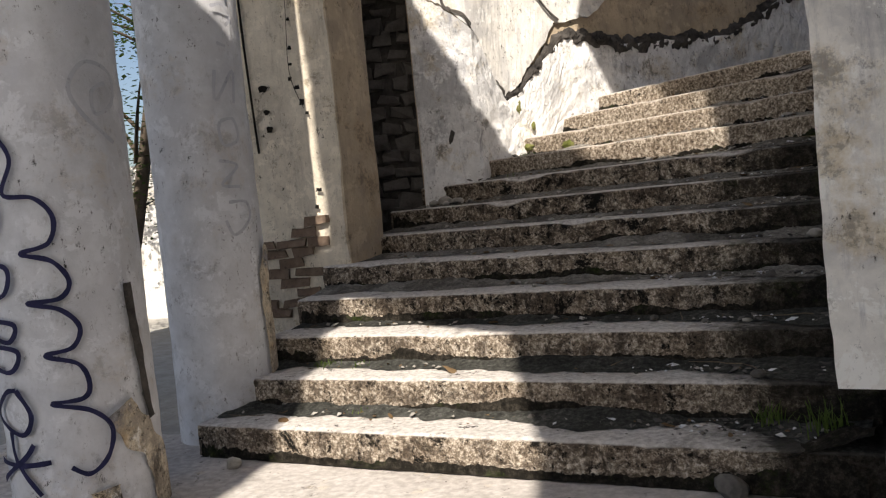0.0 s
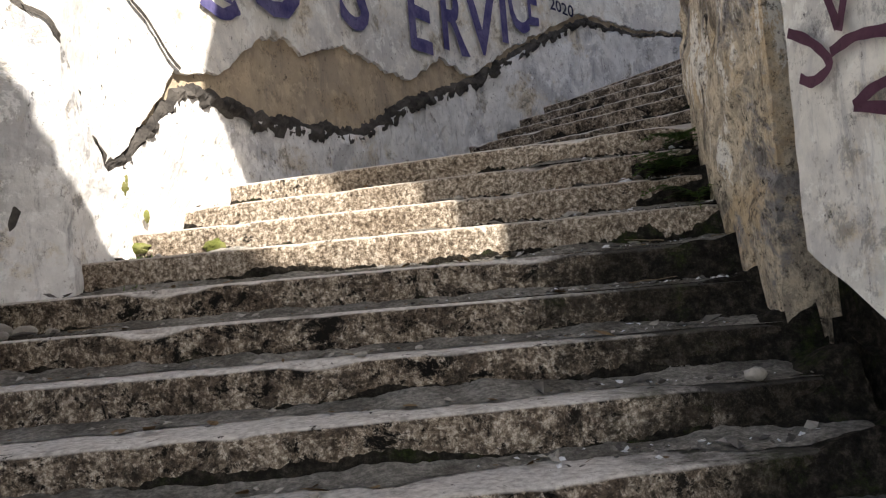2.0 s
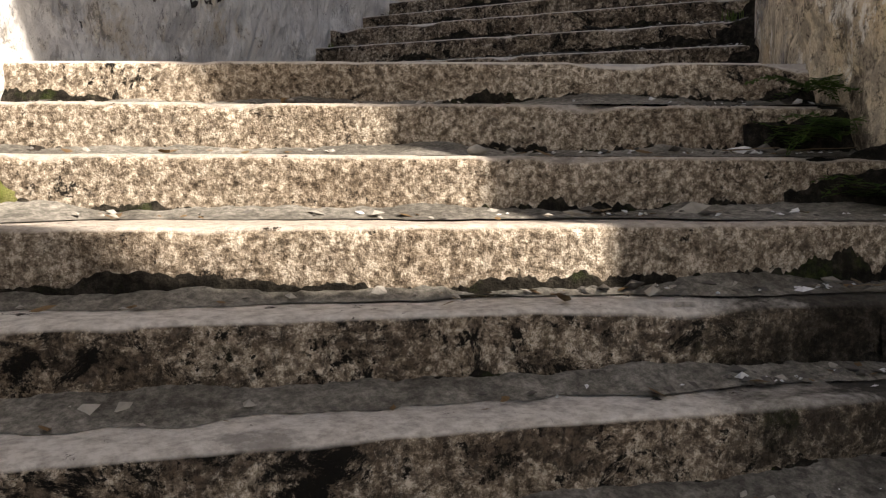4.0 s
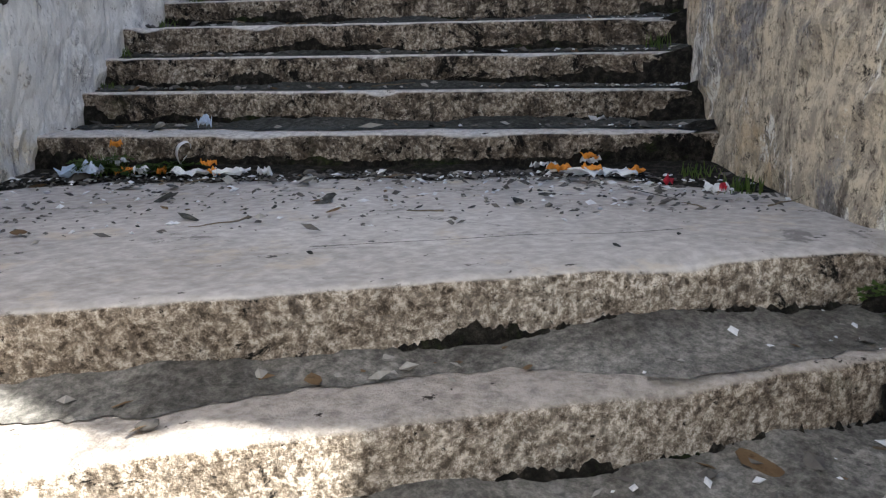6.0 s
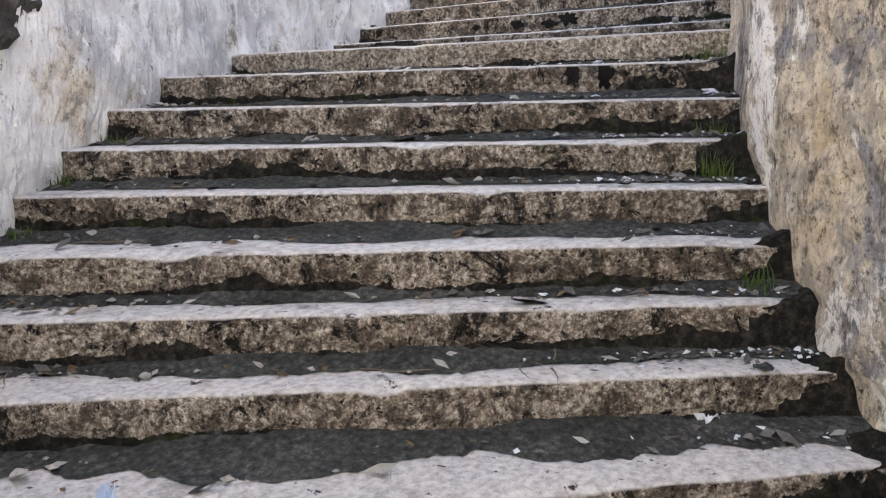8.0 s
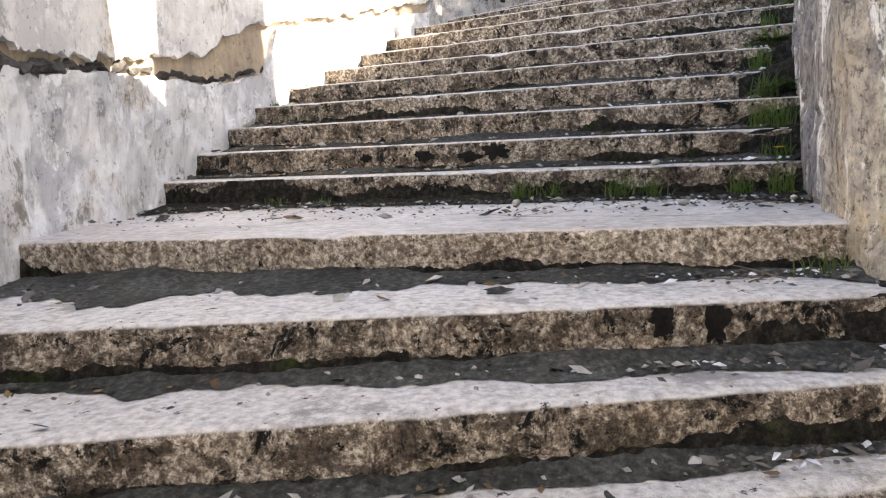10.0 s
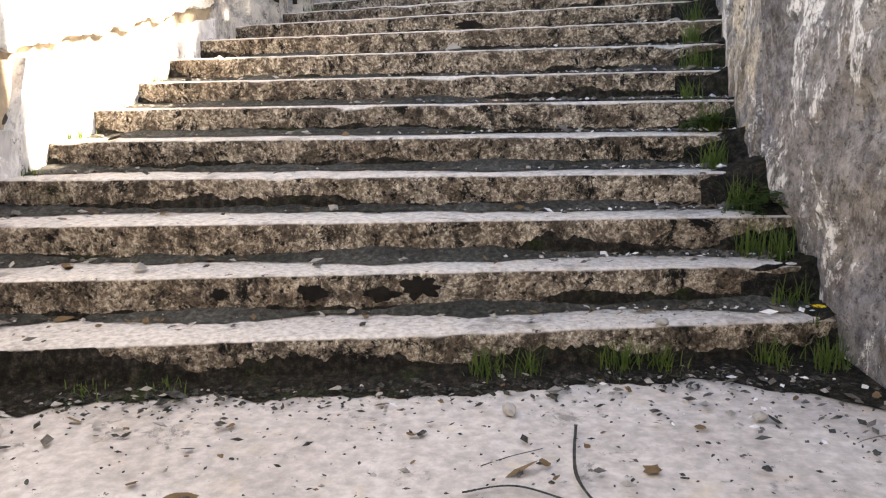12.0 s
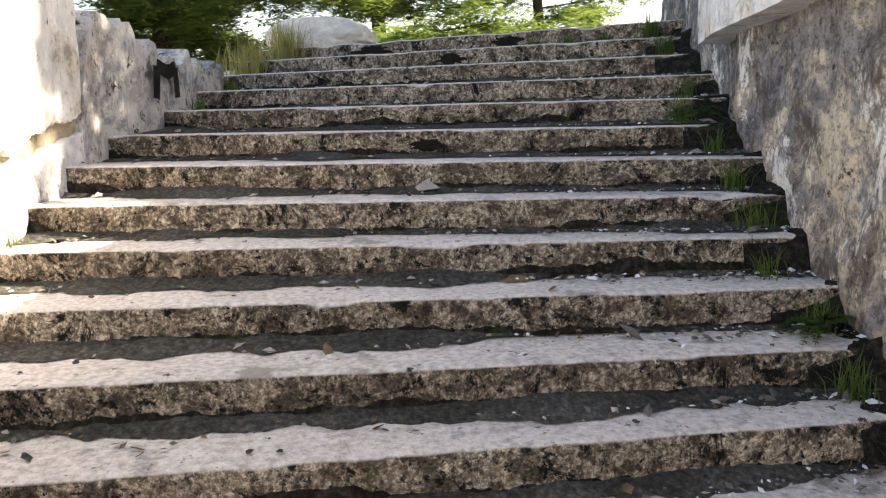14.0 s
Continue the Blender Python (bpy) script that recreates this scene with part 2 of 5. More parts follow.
M_BLUE = material("pale_blue_bag", flat((0.42, 0.52, 0.68), (0.55, 0.62, 0.75)), 0.4)
M_RED = material("red_scrap", flat((0.45, 0.03, 0.05), (0.35, 0.02, 0.04)), 0.5)
M_LEAF = material("dry_leaf", flat((0.12, 0.075, 0.04), (0.20, 0.14, 0.08)), 0.8)
M_TWIG = material("dry_twig", flat((0.22, 0.18, 0.13), (0.12, 0.09, 0.06)), 0.85)
M_GRASS = material("green_grass", flat((0.07, 0.12, 0.025), (0.15, 0.20, 0.06)), 0.6)
M_STRAW = material("dry_grass", flat((0.36, 0.33, 0.13), (0.22, 0.24, 0.08)), 0.7)
M_FERN = material("fern_leaf", flat((0.045, 0.085, 0.02), (0.08, 0.12, 0.03)), 0.6)
M_NEEDLE = material("cedar_needles", flat((0.10, 0.17, 0.045), (0.20, 0.26, 0.07)), 0.7)
M_BARK = material("cedar_bark", flat((0.06, 0.048, 0.038), (0.11, 0.09, 0.07)), 0.95, (0.8, 12))
M_INK = material("navy_spray_paint", flat((0.018, 0.02, 0.055), (0.03, 0.03, 0.08)), 0.6)
M_VIOLET = material("violet_spray_paint", flat((0.055, 0.05, 0.16), (0.15, 0.14, 0.27)), 0.7)
M_PLUM = material("plum_spray_paint", flat((0.075, 0.03, 0.055), (0.11, 0.05, 0.08)), 0.6)
M_FADED = material("faded_grey_paint", flat((0.40, 0.41, 0.46), (0.46, 0.47, 0.51)), 0.8)
M_CUSHION = material("olive_moss", flat((0.13, 0.145, 0.04), (0.26, 0.25, 0.11)), 0.95, (1.0, 40))
M_GROUND = material("pale_dusty_ground", flat((0.40, 0.385, 0.36), (0.30, 0.29, 0.26)), 0.95, (0.4, 5))
for leafy in (M_GRASS, M_STRAW, M_FERN, M_NEEDLE):
    nodes, links = leafy.node_tree.nodes, leafy.node_tree.links
    bsdf = nodes["Principled BSDF"]
    glow, both = nodes.new("ShaderNodeBsdfTranslucent"), nodes.new("ShaderNodeMixShader")
    links.new(bsdf.inputs["Base Color"].links[0].from_socket, glow.inputs[0])
    both.inputs[0].default_value = 0.45
    links.new(bsdf.outputs[0], both.inputs[1])
    links.new(glow.outputs[0], both.inputs[2])
    links.new(both.outputs[0], nodes["Material Output"].inputs[0])
M_YELLOW = material("yellow_petals", flat((0.75, 0.55, 0.02), (0.7, 0.5, 0.03)), 0.6)


# ---- mesh helpers ----
def mesh_ob(name, verts, faces, mat, parent=None, label="", smooth=True):
    me = bpy.data.meshes.new(name)
    me.from_pydata([tuple(v) for v in verts], [], faces)
    if smooth:
        me.polygons.foreach_set("use_smooth", [True] * len(me.polygons))
    me.materials.append(mat)
    me.update()
    ob = new(name, me)
    ob.parent = parent
    if label:
        ob["label"] = label
    return ob


def part(name, bm, mat, parent=None, label="", smooth=False):
    me = bpy.data.meshes.new(name)
    bm.to_mesh(me)
    bm.free()
    if smooth:
        me.polygons.foreach_set("use_smooth", [True] * len(me.polygons))
    me.materials.append(mat)
    ob = new(name, me)
    ob.parent = parent
    if label:
        ob["label"] = label
    return ob


def empty(name, place, label, category, group="", kind=""):
    ob = new(name)
    ob.location = place
    return tagged(ob, label, category, group, kind)


def sheet(points):
    """Verts and faces of a grid of points, rows of equal length."""
    w = len(points[0])
    verts = [p for row in points for p in row]
    faces = [(r * w + c, r * w + c + 1, (r + 1) * w + c + 1, (r + 1) * w + c) for r in range(len(points) - 1) for c in range(w - 1)]
    return verts, faces


def rough(p, size, scale, seed=0.0):
    return noise.fractal(Vector((p[0] * scale + seed, p[1] * scale, p[2] * scale)), 0.8, 2.2, 4) * size


class Line:
    """A polyline in plan, by its length."""

    def __init__(self, pts):
        self.p = [Vector(q) for q in pts]
        self.s = [0.0]
        for a, b in zip(self.p, self.p[1:]):
            self.s.append(self.s[-1] + (b - a).length)

    def at(self, s):
        s = min(max(s, 0.0), self.s[-1] - 1e-6)
        i = max(j for j in range(len(self.p) - 1) if self.s[j] <= s)
        return self.p[i].lerp(self.p[i + 1], (s - self.s[i]) / (self.s[i + 1] - self.s[i]))

    def side(self, s):
        d = (self.at(s + 0.12) - self.at(s - 0.12)).normalized()
        return Vector((-d.y, d.x))

    def meet(self, heading, c):
        n = Vector((math.sin(heading), math.cos(heading)))
        for a, b in zip(self.p, self.p[1:]):
            u, v = a @ n - c, b @ n - c
            if u * v <= 0 and u != v:
                return a.lerp(b, u / (u - v))
        return None


def ramp(x, table):
    return float(np.interp(x, [a for a, _ in table], [b for _, b in table]))


# ---- plan ----
RISE = 0.17
LINES = [(4.6, 1.079), (4.3, 1.433), (4.6, 1.771), (5.7, 2.152), (8.8, 2.577), (13.0, 3.023), (16.6, 3.375), (19.5, 3.654), (21.9, 3.885),
         (25.5, 4.233), (29.4, 4.571), (32.0, 4.852), (48.3, 6.414), (52.4, 6.674), (54.4, 6.841), (56.0, 6.988), (59.2, 7.175), (61.4, 7.323),
         (64.6, 7.402), (70.5, 7.337), (80.5, 7.046), (86.4, 7.953), (89.2, 7.94), (91.6, 7.939), (94.2, 7.95), (96.5, 7.978), (99.1, 8.003),
         (101.7, 8.002), (103.9, 7.991), (107.0, 7.902), (111.2, 7.703), (115.8, 7.433), (120.0, 7.157), (123.5, 6.92), (126.8, 6.691), (130.1, 6.434)]
LEFT = Line([(-0.52, 0.2), (-0.52, 2.3), (-0.6, 2.6), (-0.6, 3.3), (-0.42, 4.0), (0.05, 4.1), (0.22, 4.5), (0.55, 4.95), (0.9, 5.3), (1.3, 5.85), (2.5, 7.1), (3.2, 7.78), (3.9, 8.15),
             (4.75, 8.55), (5.8, 9.0), (7.4, 9.55), (8.7, 9.7), (10.1, 9.45), (11.1, 9.27), (11.8, 9.12), (12.5, 8.86), (13.4, 8.6), (14.0, 8.4), (15.3, 7.95), (17.0, 7.35)])
WALL = Line([(-0.42, 4.0), (0.05, 4.1), (0.22, 4.5), (0.55, 4.95), (0.9, 5.3), (1.3, 5.85), (2.5, 7.1), (3.2, 7.78), (3.9, 8.15),
             (4.75, 8.55), (5.8, 9.0), (7.4, 9.55), (8.7, 9.7), (10.1, 9.45), (11.1, 9.27), (11.8, 9.12), (12.5, 8.86), (13.4, 8.6), (14.0, 8.4), (15.3, 7.95)])
RIGHT = Line([(2.35, -0.2), (2.5, 0.9), (2.72, 2.2), (2.92, 3.05), (3.22, 3.71), (4.33, 4.78), (4.9, 5.25), (5.4, 5.53), (6.16, 5.84), (7.6, 5.86),
              (8.7, 5.85), (9.4, 5.7), (10.4, 5.44), (11.2, 5.12), (12.4, 4.75), (13.6, 4.3)])
FLIGHTS = ((1, 12), (13, 21), (22, 36))
ENDS = {}
for number, (deg, off) in enumerate(LINES, 1):
    ENDS[number] = (LEFT.meet(radians(deg), off), RIGHT.meet(radians(deg), off), radians(deg))


def lip(k, u):
    """A plan point of the nosing of step k, u from 0 at its outer to 1 at its inner end."""
    a, b, _ = ENDS[k]
    return a.lerp(b, u)


def tread_depth(k, u):
    nxt = k + 1 if k < 36 else 36
    if nxt == k:
        return 1.2
    return (lip(nxt, u) - lip(k, u)).length


# ---- stairs ----
def build_step(k, parent):
    n = 150
    top = k * RISE
    back = Vector((math.sin(ENDS[k][2]), math.cos(ENDS[k][2])))
    rows = []
    ledge_end = 0.0 if 24 <= k <= 29 else -0.03
    parts = 30 if k in (12, 21) else 8
    fractions = [(i + 1) / parts for i in range(parts)]
    prof = [(0.0, -RISE - 0.06), (0.0, -RISE), (0.006, -0.13), (0.002, -0.09), (0.004, -0.055), (0.0, -0.028), (0.004, -0.012), (0.014, -0.003), (0.03, 0.0)]
    for i in range(n + 1):
        u = ledge_end + (1.04 - ledge_end) * i / n
        p = lip(k, u)
        q = lip(k + 1, u) if k < 36 else p + back * 3.0
        col = []
        chip = max(0.0, noise.noise(Vector((p.x * 3.1, p.y * 3.1, k * 7.3))) - 0.28) * 0.09 + max(0.0, noise.noise(Vector((p.x * 9, p.y * 9, k * 3.3))) - 0.3) * 0.03
        wave = noise.noise(Vector((p.x * 0.9, p.y * 0.9, k * 2.1))) * 0.012
        for d, z in prof:
            edge = max(0.0, 1 - abs(z) / 0.05)
            x = p + back * (d + chip * edge * 0.7 + wave)
            v = Vector((x.x, x.y, top + z - chip * edge * 0.4))
            r = rough(v, 0.007, 16, k)
            col.append(v + Vector((back.x * r, back.y * r, r * 0.2 if z > -0.02 else 0)))
        for f in fractions:
            x = p.lerp(q, f) + back * (0.04 if f == 1.0 else 0.03 * (1 - f))
            v = Vector((x.x, x.y, top))
            v.z += rough(v, 0.0014, 3, k) + 0.004 * noise.noise(v * 1.3)
            col.append(v)
        rows.append(col)
    v, f = sheet(rows)
    landing = k in (12, 21)
    return mesh_ob("step", v, f, M_LANDING if landing else M_STEP_SUNLIT if 9 <= k <= 11 else M_STEP_PATCHY if k <= 3 else M_STEP_INNER_DARK if k <= 8 else M_STEP, parent, "worn pale concrete landing" if landing else "")


def build_soil(k, parent):
    """The film of damp soil at the back of a tread, with a ragged front."""
    n, rows = 300, []
    top = k * RISE
    deep = 0.16 if k in (12, 21) else 0.36 if k < 22 else 0.24
    for i in range(n + 1):
        u = -0.02 + 1.04 * i / n
        p, q = lip(k, u), lip(k + 1, u) if k < 36 else lip(k, u)
        if k == 36:
            q = p + Vector((math.sin(ENDS[k][2]), math.cos(ENDS[k][2]))) * 0.5
        w = (q - p).length
        n1 = noise.fractal(Vector((p.x * 1.7, p.y * 1.7, k * 5.1)), 0.9, 2.1, 5)
        n1 += 0.25 * noise.fractal(Vector((p.x * 8, p.y * 8, k * 2.7)), 0.7, 2.3, 4)
        cover = deep + 0.34 * n1 + 0.5 * max(0.0, u - 0.84) * 4 + 0.35 * max(0.0, 0.08 - u) * 6
        if k in (12, 21):
            cover = 0.10 + 0.10 * n1 + 1.6 * max(0.0, u - 0.82) + 1.2 * max(0, 0.16 - u)
        # Wider film at the inner end, which also darkens the shaded side.
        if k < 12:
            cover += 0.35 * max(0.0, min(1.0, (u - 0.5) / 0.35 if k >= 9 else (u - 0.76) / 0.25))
        cover = min(max(cover, 0.01), 0.96)
        col = []
        for f in (0.0, 0.12, 0.5, 1.0):
            x = q.lerp(p, f * cover)
            z = 0.003 if f == 1.0 else 0.009 + 0.008 * (1 - f) + 0.03 * (1 - f) ** 2 * max(0.0, 0.6 + n1)
            x = x + (q - p).normalized() * (0.02 if f == 0 else 0)
            vv = Vector((x.x, x.y, top + z))
            if f < 1:
                vv.z += rough(vv, 0.006, 14)
            col.append(vv)
        rows.append(col)
    v, f = sheet(rows)
    # Steps 4-11 take the lighter copy: dusty below, sunlit from 9 up.
    return tagged(mesh_ob("soil_film", v, f, M_MOSS if k in (12, 21) else M_SUNLIT_DUST if 4 <= k <= 11 else M_SOIL, parent, "black humus at the back of the landing" if k in (12, 21) else "dark damp soil film"), kind="")


# black marks in the risers: step, place, width, lower and upper height
RISER_MARKS = [(23, 7.64, 7.5, 0.16, 0.05, 0.14), (23, 7.66, 7.66, 0.12, 0.04, 0.10), (23, 7.71, 7.95, 0.11, 0.05, 0.12), (23, 7.8, 8.33, 0.06, 0.06, 0.11),
        (20, 5.58, 6.40, 0.07, 0.06, 0.16), (20, 5.62, 6.25, 0.08, 0.04, 0.16), (20, 5.7, 6.08, 0.24, 0.02, 0.15), (29, 10.42, 7.71, 0.5, 0.0, 0.07), (29, 10.7, 8.6, 0.4, 0.0, 0.07), (29, 9.95, 6.3, 0.25, 0.0, 0.06), (30, 11.2, 8.27, 0.25, 0.02, 0.09),
        (14, 3.76, 6.44, 0.22, 0.0, 0.08), (14, 3.55, 6.7, 0.3, 0.0, 0.06), (15, 3.6, 6.95, 0.35, 0.0, 0.09), (16, 3.8, 7.3, 0.4, 0.0, 0.1), (17, 4.1, 7.4, 0.35, 0.0, 0.1), (18, 4.4, 7.5, 0.3, 0.0, 0.1), (13, 4.1, 4.95, 0.5, 0.0, 0.12), (13, 3.3, 6.5, 0.3, 0.0, 0.12), (13, 3.5, 6.1, 0.25, 0.0, 0.08),
        (12, 2.7, 4.2, 0.9, 0.0, 0.07), (24, 8.05, 6.9, 0.3, 0.0, 0.06), (22, 7.5, 7.9, 0.6, 0.0, 0.09), (22, 7.45, 8.8, 0.7, 0.0, 0.1), (22, 7.6, 7.0, 0.5, 0.0, 0.09), (31, 11.4, 7.0, 0.2, 0.03, 0.1), (33, 12.6, 6.8, 0.25, 0.0, 0.09), (34, 13.0, 6.6, 0.2, 0.02, 0.1), (35, 13.3, 6.4, 0.25, 0.03, 0.12), (36, 13.4, 5.9, 0.3, 0.03, 0.12), (36, 14.3, 7.0, 0.4, 0.03, 0.12)]


def build_moss(k, parent):
    """Black moss and lichen crusts along the foot of a riser, a ragged band of blots."""
    n, rows = 420, []
    foot = (k - 1) * RISE
    back = Vector((math.sin(ENDS[k][2]), math.cos(ENDS[k][2])))
    after_landing = k in (13, 22)
    humps = [(Vector((x, y)), wide, hi) for kk, x, y, wide, lo, hi in RISER_MARKS if kk == k and lo <= 0.025]
    for i in range(n + 1):
        u = -0.02 + 1.04 * i / n
        p = lip(k, u)
        n0 = noise.noise(Vector((p.x * 1.1, p.y * 1.1, k * 6.3)))
        n1 = noise.noise(Vector((p.x * 4.5, p.y * 4.5, k * 9.7)))
        n2 = noise.fractal(Vector((p.x * 16, p.y * 16, k * 4.1)), 0.6, 2.2, 6)
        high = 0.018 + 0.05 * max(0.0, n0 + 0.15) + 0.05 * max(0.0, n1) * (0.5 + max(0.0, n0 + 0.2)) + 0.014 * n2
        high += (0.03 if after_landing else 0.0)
        # Thicker moss towards the core, also deepening the shade of the inner side.
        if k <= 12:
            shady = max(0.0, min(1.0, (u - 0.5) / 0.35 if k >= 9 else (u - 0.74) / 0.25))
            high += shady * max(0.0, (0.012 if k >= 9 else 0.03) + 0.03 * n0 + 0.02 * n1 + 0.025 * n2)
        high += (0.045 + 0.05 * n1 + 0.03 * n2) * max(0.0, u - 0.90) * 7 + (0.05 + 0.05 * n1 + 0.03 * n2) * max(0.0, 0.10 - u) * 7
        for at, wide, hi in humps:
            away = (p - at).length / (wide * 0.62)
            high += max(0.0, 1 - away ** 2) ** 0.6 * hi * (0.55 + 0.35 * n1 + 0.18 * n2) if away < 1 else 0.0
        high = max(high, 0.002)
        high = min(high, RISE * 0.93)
        col = []
        for f in (-0.02, 0.0, 0.6, 1.0):
            out = (0.004 + 0.1 * high) if f < 1 else -0.001
            x = p - back * (out + (0.02 if f < 0 else 0))
            z = foot + max(f, 0) * high + 0.006
            vv = Vector((x.x, x.y, z))
            r = rough(vv, 0.006, 20, k)
            col.append(vv - Vector((back.x, back.y, 0)) * max(r, -0.006))
        rows.append(col)
    v, f = sheet(rows)
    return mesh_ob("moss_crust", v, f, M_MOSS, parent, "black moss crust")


for first, last in FLIGHTS:
    flight = empty("stair_flight", (*lip(first, 0.5), (first - 1) * RISE), "curved flight of worn concrete steps with black lichen", "staircase", "stair flights")
    flight.location = (0, 0, 0)
    for k in range(first, last + 1):
        build_step(k, flight)
        build_soil(k, flight)
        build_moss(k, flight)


# ---- ground ----
def build_ground():
    rings, rows = [0, 1, 2, 3, 4, 6, 8, 12, 20, 40, 90, 250, 700, 2000, 4500], []
    for r in rings:
        row = []
        for a in range(49):
            t = a / 48 * math.tau
            p = Vector((1 + r * math.cos(t), 0 + r * math.sin(t), -0.03))
            if r < 40:
                p.z += rough(p, 0.02, 0.9)
            row.append(p)
        rows.append(row)
    v, f = sheet(rows)
    tagged(mesh_ob("ground", v, f, M_GROUND), "pale dusty ground round the ruin", "ground", kind="structure")


build_ground()


def build_slab_floor():
    rows = []
    for i in range(40):
        x = -2.2 + 5.2 * i / 39
        rows.append([Vector((x, -4.5 + 6.0 * j / 39, 0.0 + rough((x, j * 0.15, 0), 0.012, 1.5))) for j in range(40)])
    v, f = sheet(rows)
    tagged(mesh_ob("floor", v, [tuple(reversed(q)) for q in f], M_LANDING), "cracked pale concrete floor before the stairs", "floor", kind="structure")


build_slab_floor()


# ---- walls ----
def wall_sheet(name, line, s0, s1, low, high, mat, thick, out, label, category="wall", step=0.05, bulge=0.012, rowsn=None, kind="structure", parent=None, side=1, flakes=0.0):
    """An upright wall along a line: face towards the stairs, top and back. low, high: functions of s. out: how far the face stands proud."""
    n = max(3, int((s1 - s0) / step))
    rows = []
    for i in range(n + 1):
        s = s0 + (s1 - s0) * i / n
        p, nrm = line.at(s), line.side(s) * side
        lo, hi = low(s), high(s)
        m = rowsn or max(4, int(1.9 / step * 0.5))
        col = [Vector((*(p + nrm * thick), lo))]
        for j in range(m + 1):
            z = lo + (hi - lo) * j / m
            q = p - nrm * out
            r = rough((q.x, q.y, z), bulge, 1.6, 3.0) + rough((q.x, q.y, z), bulge * 0.35, 9, 8.0)
            r += flakes * (0.5 + 0.5 * math.tanh(22 * noise.fractal(Vector((q.x * 1.7, q.y * 1.7, z * 1.7)), 0.7, 2.2, 6)))
            q = q - nrm * r
            col.append(Vector((q.x, q.y, z)))
        col.append(Vector((*(p + nrm * thick * 0.5), hi + 0.01)))
        col.append(Vector((*(p + nrm * thick), hi)))
        rows.append(col)
    v, f = sheet(rows)
    w = len(rows[0])
    cap0, cap1 = tuple(range(w)), tuple(reversed(range(n * w, (n + 1) * w)))
    f = [tuple(reversed(q)) for q in f] if side < 0 else f
    ob = mesh_ob(name, v, list(f) + [cap0, cap1], mat, parent, smooth=False)
    if parent is None:
        tagged(ob, label, category, kind=kind)
    elif label:
        ob["label"] = label
    return ob


WALL_TOP = [(0, 5.8), (7.5, 5.8), (8.0, 5.6), (9.2, 5.7), (12.0, 5.9), (13.2, 6.4), (13.75, 6.3), (14.05, 6.2)]
FOOT = [(0, 1.1), (0.5, 1.4), (1.1, 1.7), (1.9, 1.9), (3.4, 2.0), (5.0, 2.1), (5.9, 2.5), (6.6, 2.9), (7.4, 3.2), (8.5, 3.4), (10, 3.5), (10.6, 3.6), (11.4, 3.9), (12.8, 4.3), (14, 4.7), (15.3, 5.2), (17, 5.6)]
JAG = [(0.0, 3.05), (0.33, 2.79), (0.59, 2.53), (0.75, 2.2), (0.86, 2.06), (1.05, 2.2), (1.25, 2.42), (1.48, 2.72), (1.57, 2.74), (1.82, 2.75), (2.0, 2.9), (2.27, 3.07), (2.59, 3.19), (2.88, 3.13), (3.2, 3.27), (3.57, 3.30), (4.0, 3.22), (4.4, 3.22),
       (4.94, 3.57), (5.3, 3.5), (5.56, 3.5), (6.33, 3.95), (7.33, 4.42), (8.36, 4.36), (9.03, 4.4), (10.1, 4.52), (10.5, 4.58), (10.9, 4.74), (11.4, 4.9), (12.6, 5.1), (14.0, 5.4)]
LEDGE = [(0.0, 3.09), (0.33, 2.83), (0.59, 2.57), (0.75, 2.23), (0.86, 2.07), (1.05, 2.17), (1.25, 2.37), (1.48, 2.60), (1.79, 2.62), (2.2, 2.57), (2.81, 2.59), (3.47, 2.63), (4.37, 3.05), (5.56, 3.45), (6.33, 3.88), (7.33, 4.34), (8.36, 4.3), (9.03, 4.38), (10.1, 4.42), (10.5, 4.4), (11.4, 4.55), (11.55, 4.9), (12.6, 5.05), (14.0, 5.35)]


def jag(s):
    return ramp(s, JAG) + 0.05 * noise.fractal(Vector((s * 7, 1.3, 0)), 0.7, 2.3, 4)


def ledge(s):
    return ramp(s, LEDGE) + 0.03 * noise.fractal(Vector((s * 6, 5.3, 0)), 0.7, 2.3, 4)


def ragged(table, amount=0.06, f=5.0):
    return lambda s: ramp(s, table) + amount * noise.fractal(Vector((s * f, 9.1, 2.0)), 0.7, 2.3, 5)


foot = lambda s: ramp(s, FOOT) - 0.35
wall_sheet("wall_outer", WALL, 0.0, 14.0, foot, lambda s: ramp(s, WALL_TOP) - 0.04, M_BROWN, 0.42, 0.0, "tan render of the tall curved outer wall, laid bare where plaster fell", step=0.06, rowsn=40)
wall_sheet("upper_plaster", WALL, 0.0, 14.0, jag, ragged(WALL_TOP), M_PLASTER, 0.3, 0.035, "white plaster with a broken lower edge and spray paint", "wall", step=0.025, rowsn=30)
wall_sheet("lower_plaster", WALL, 0.02, 13.98, foot, lambda s: min(ledge(s) - 0.05, jag(s) - 0.02), M_PLASTER_DIRTY, 0.3, 0.05, "grey stained plaster along the foot of the outer wall", "wall", step=0.03, rowsn=24, bulge=0.03, flakes=0.012)


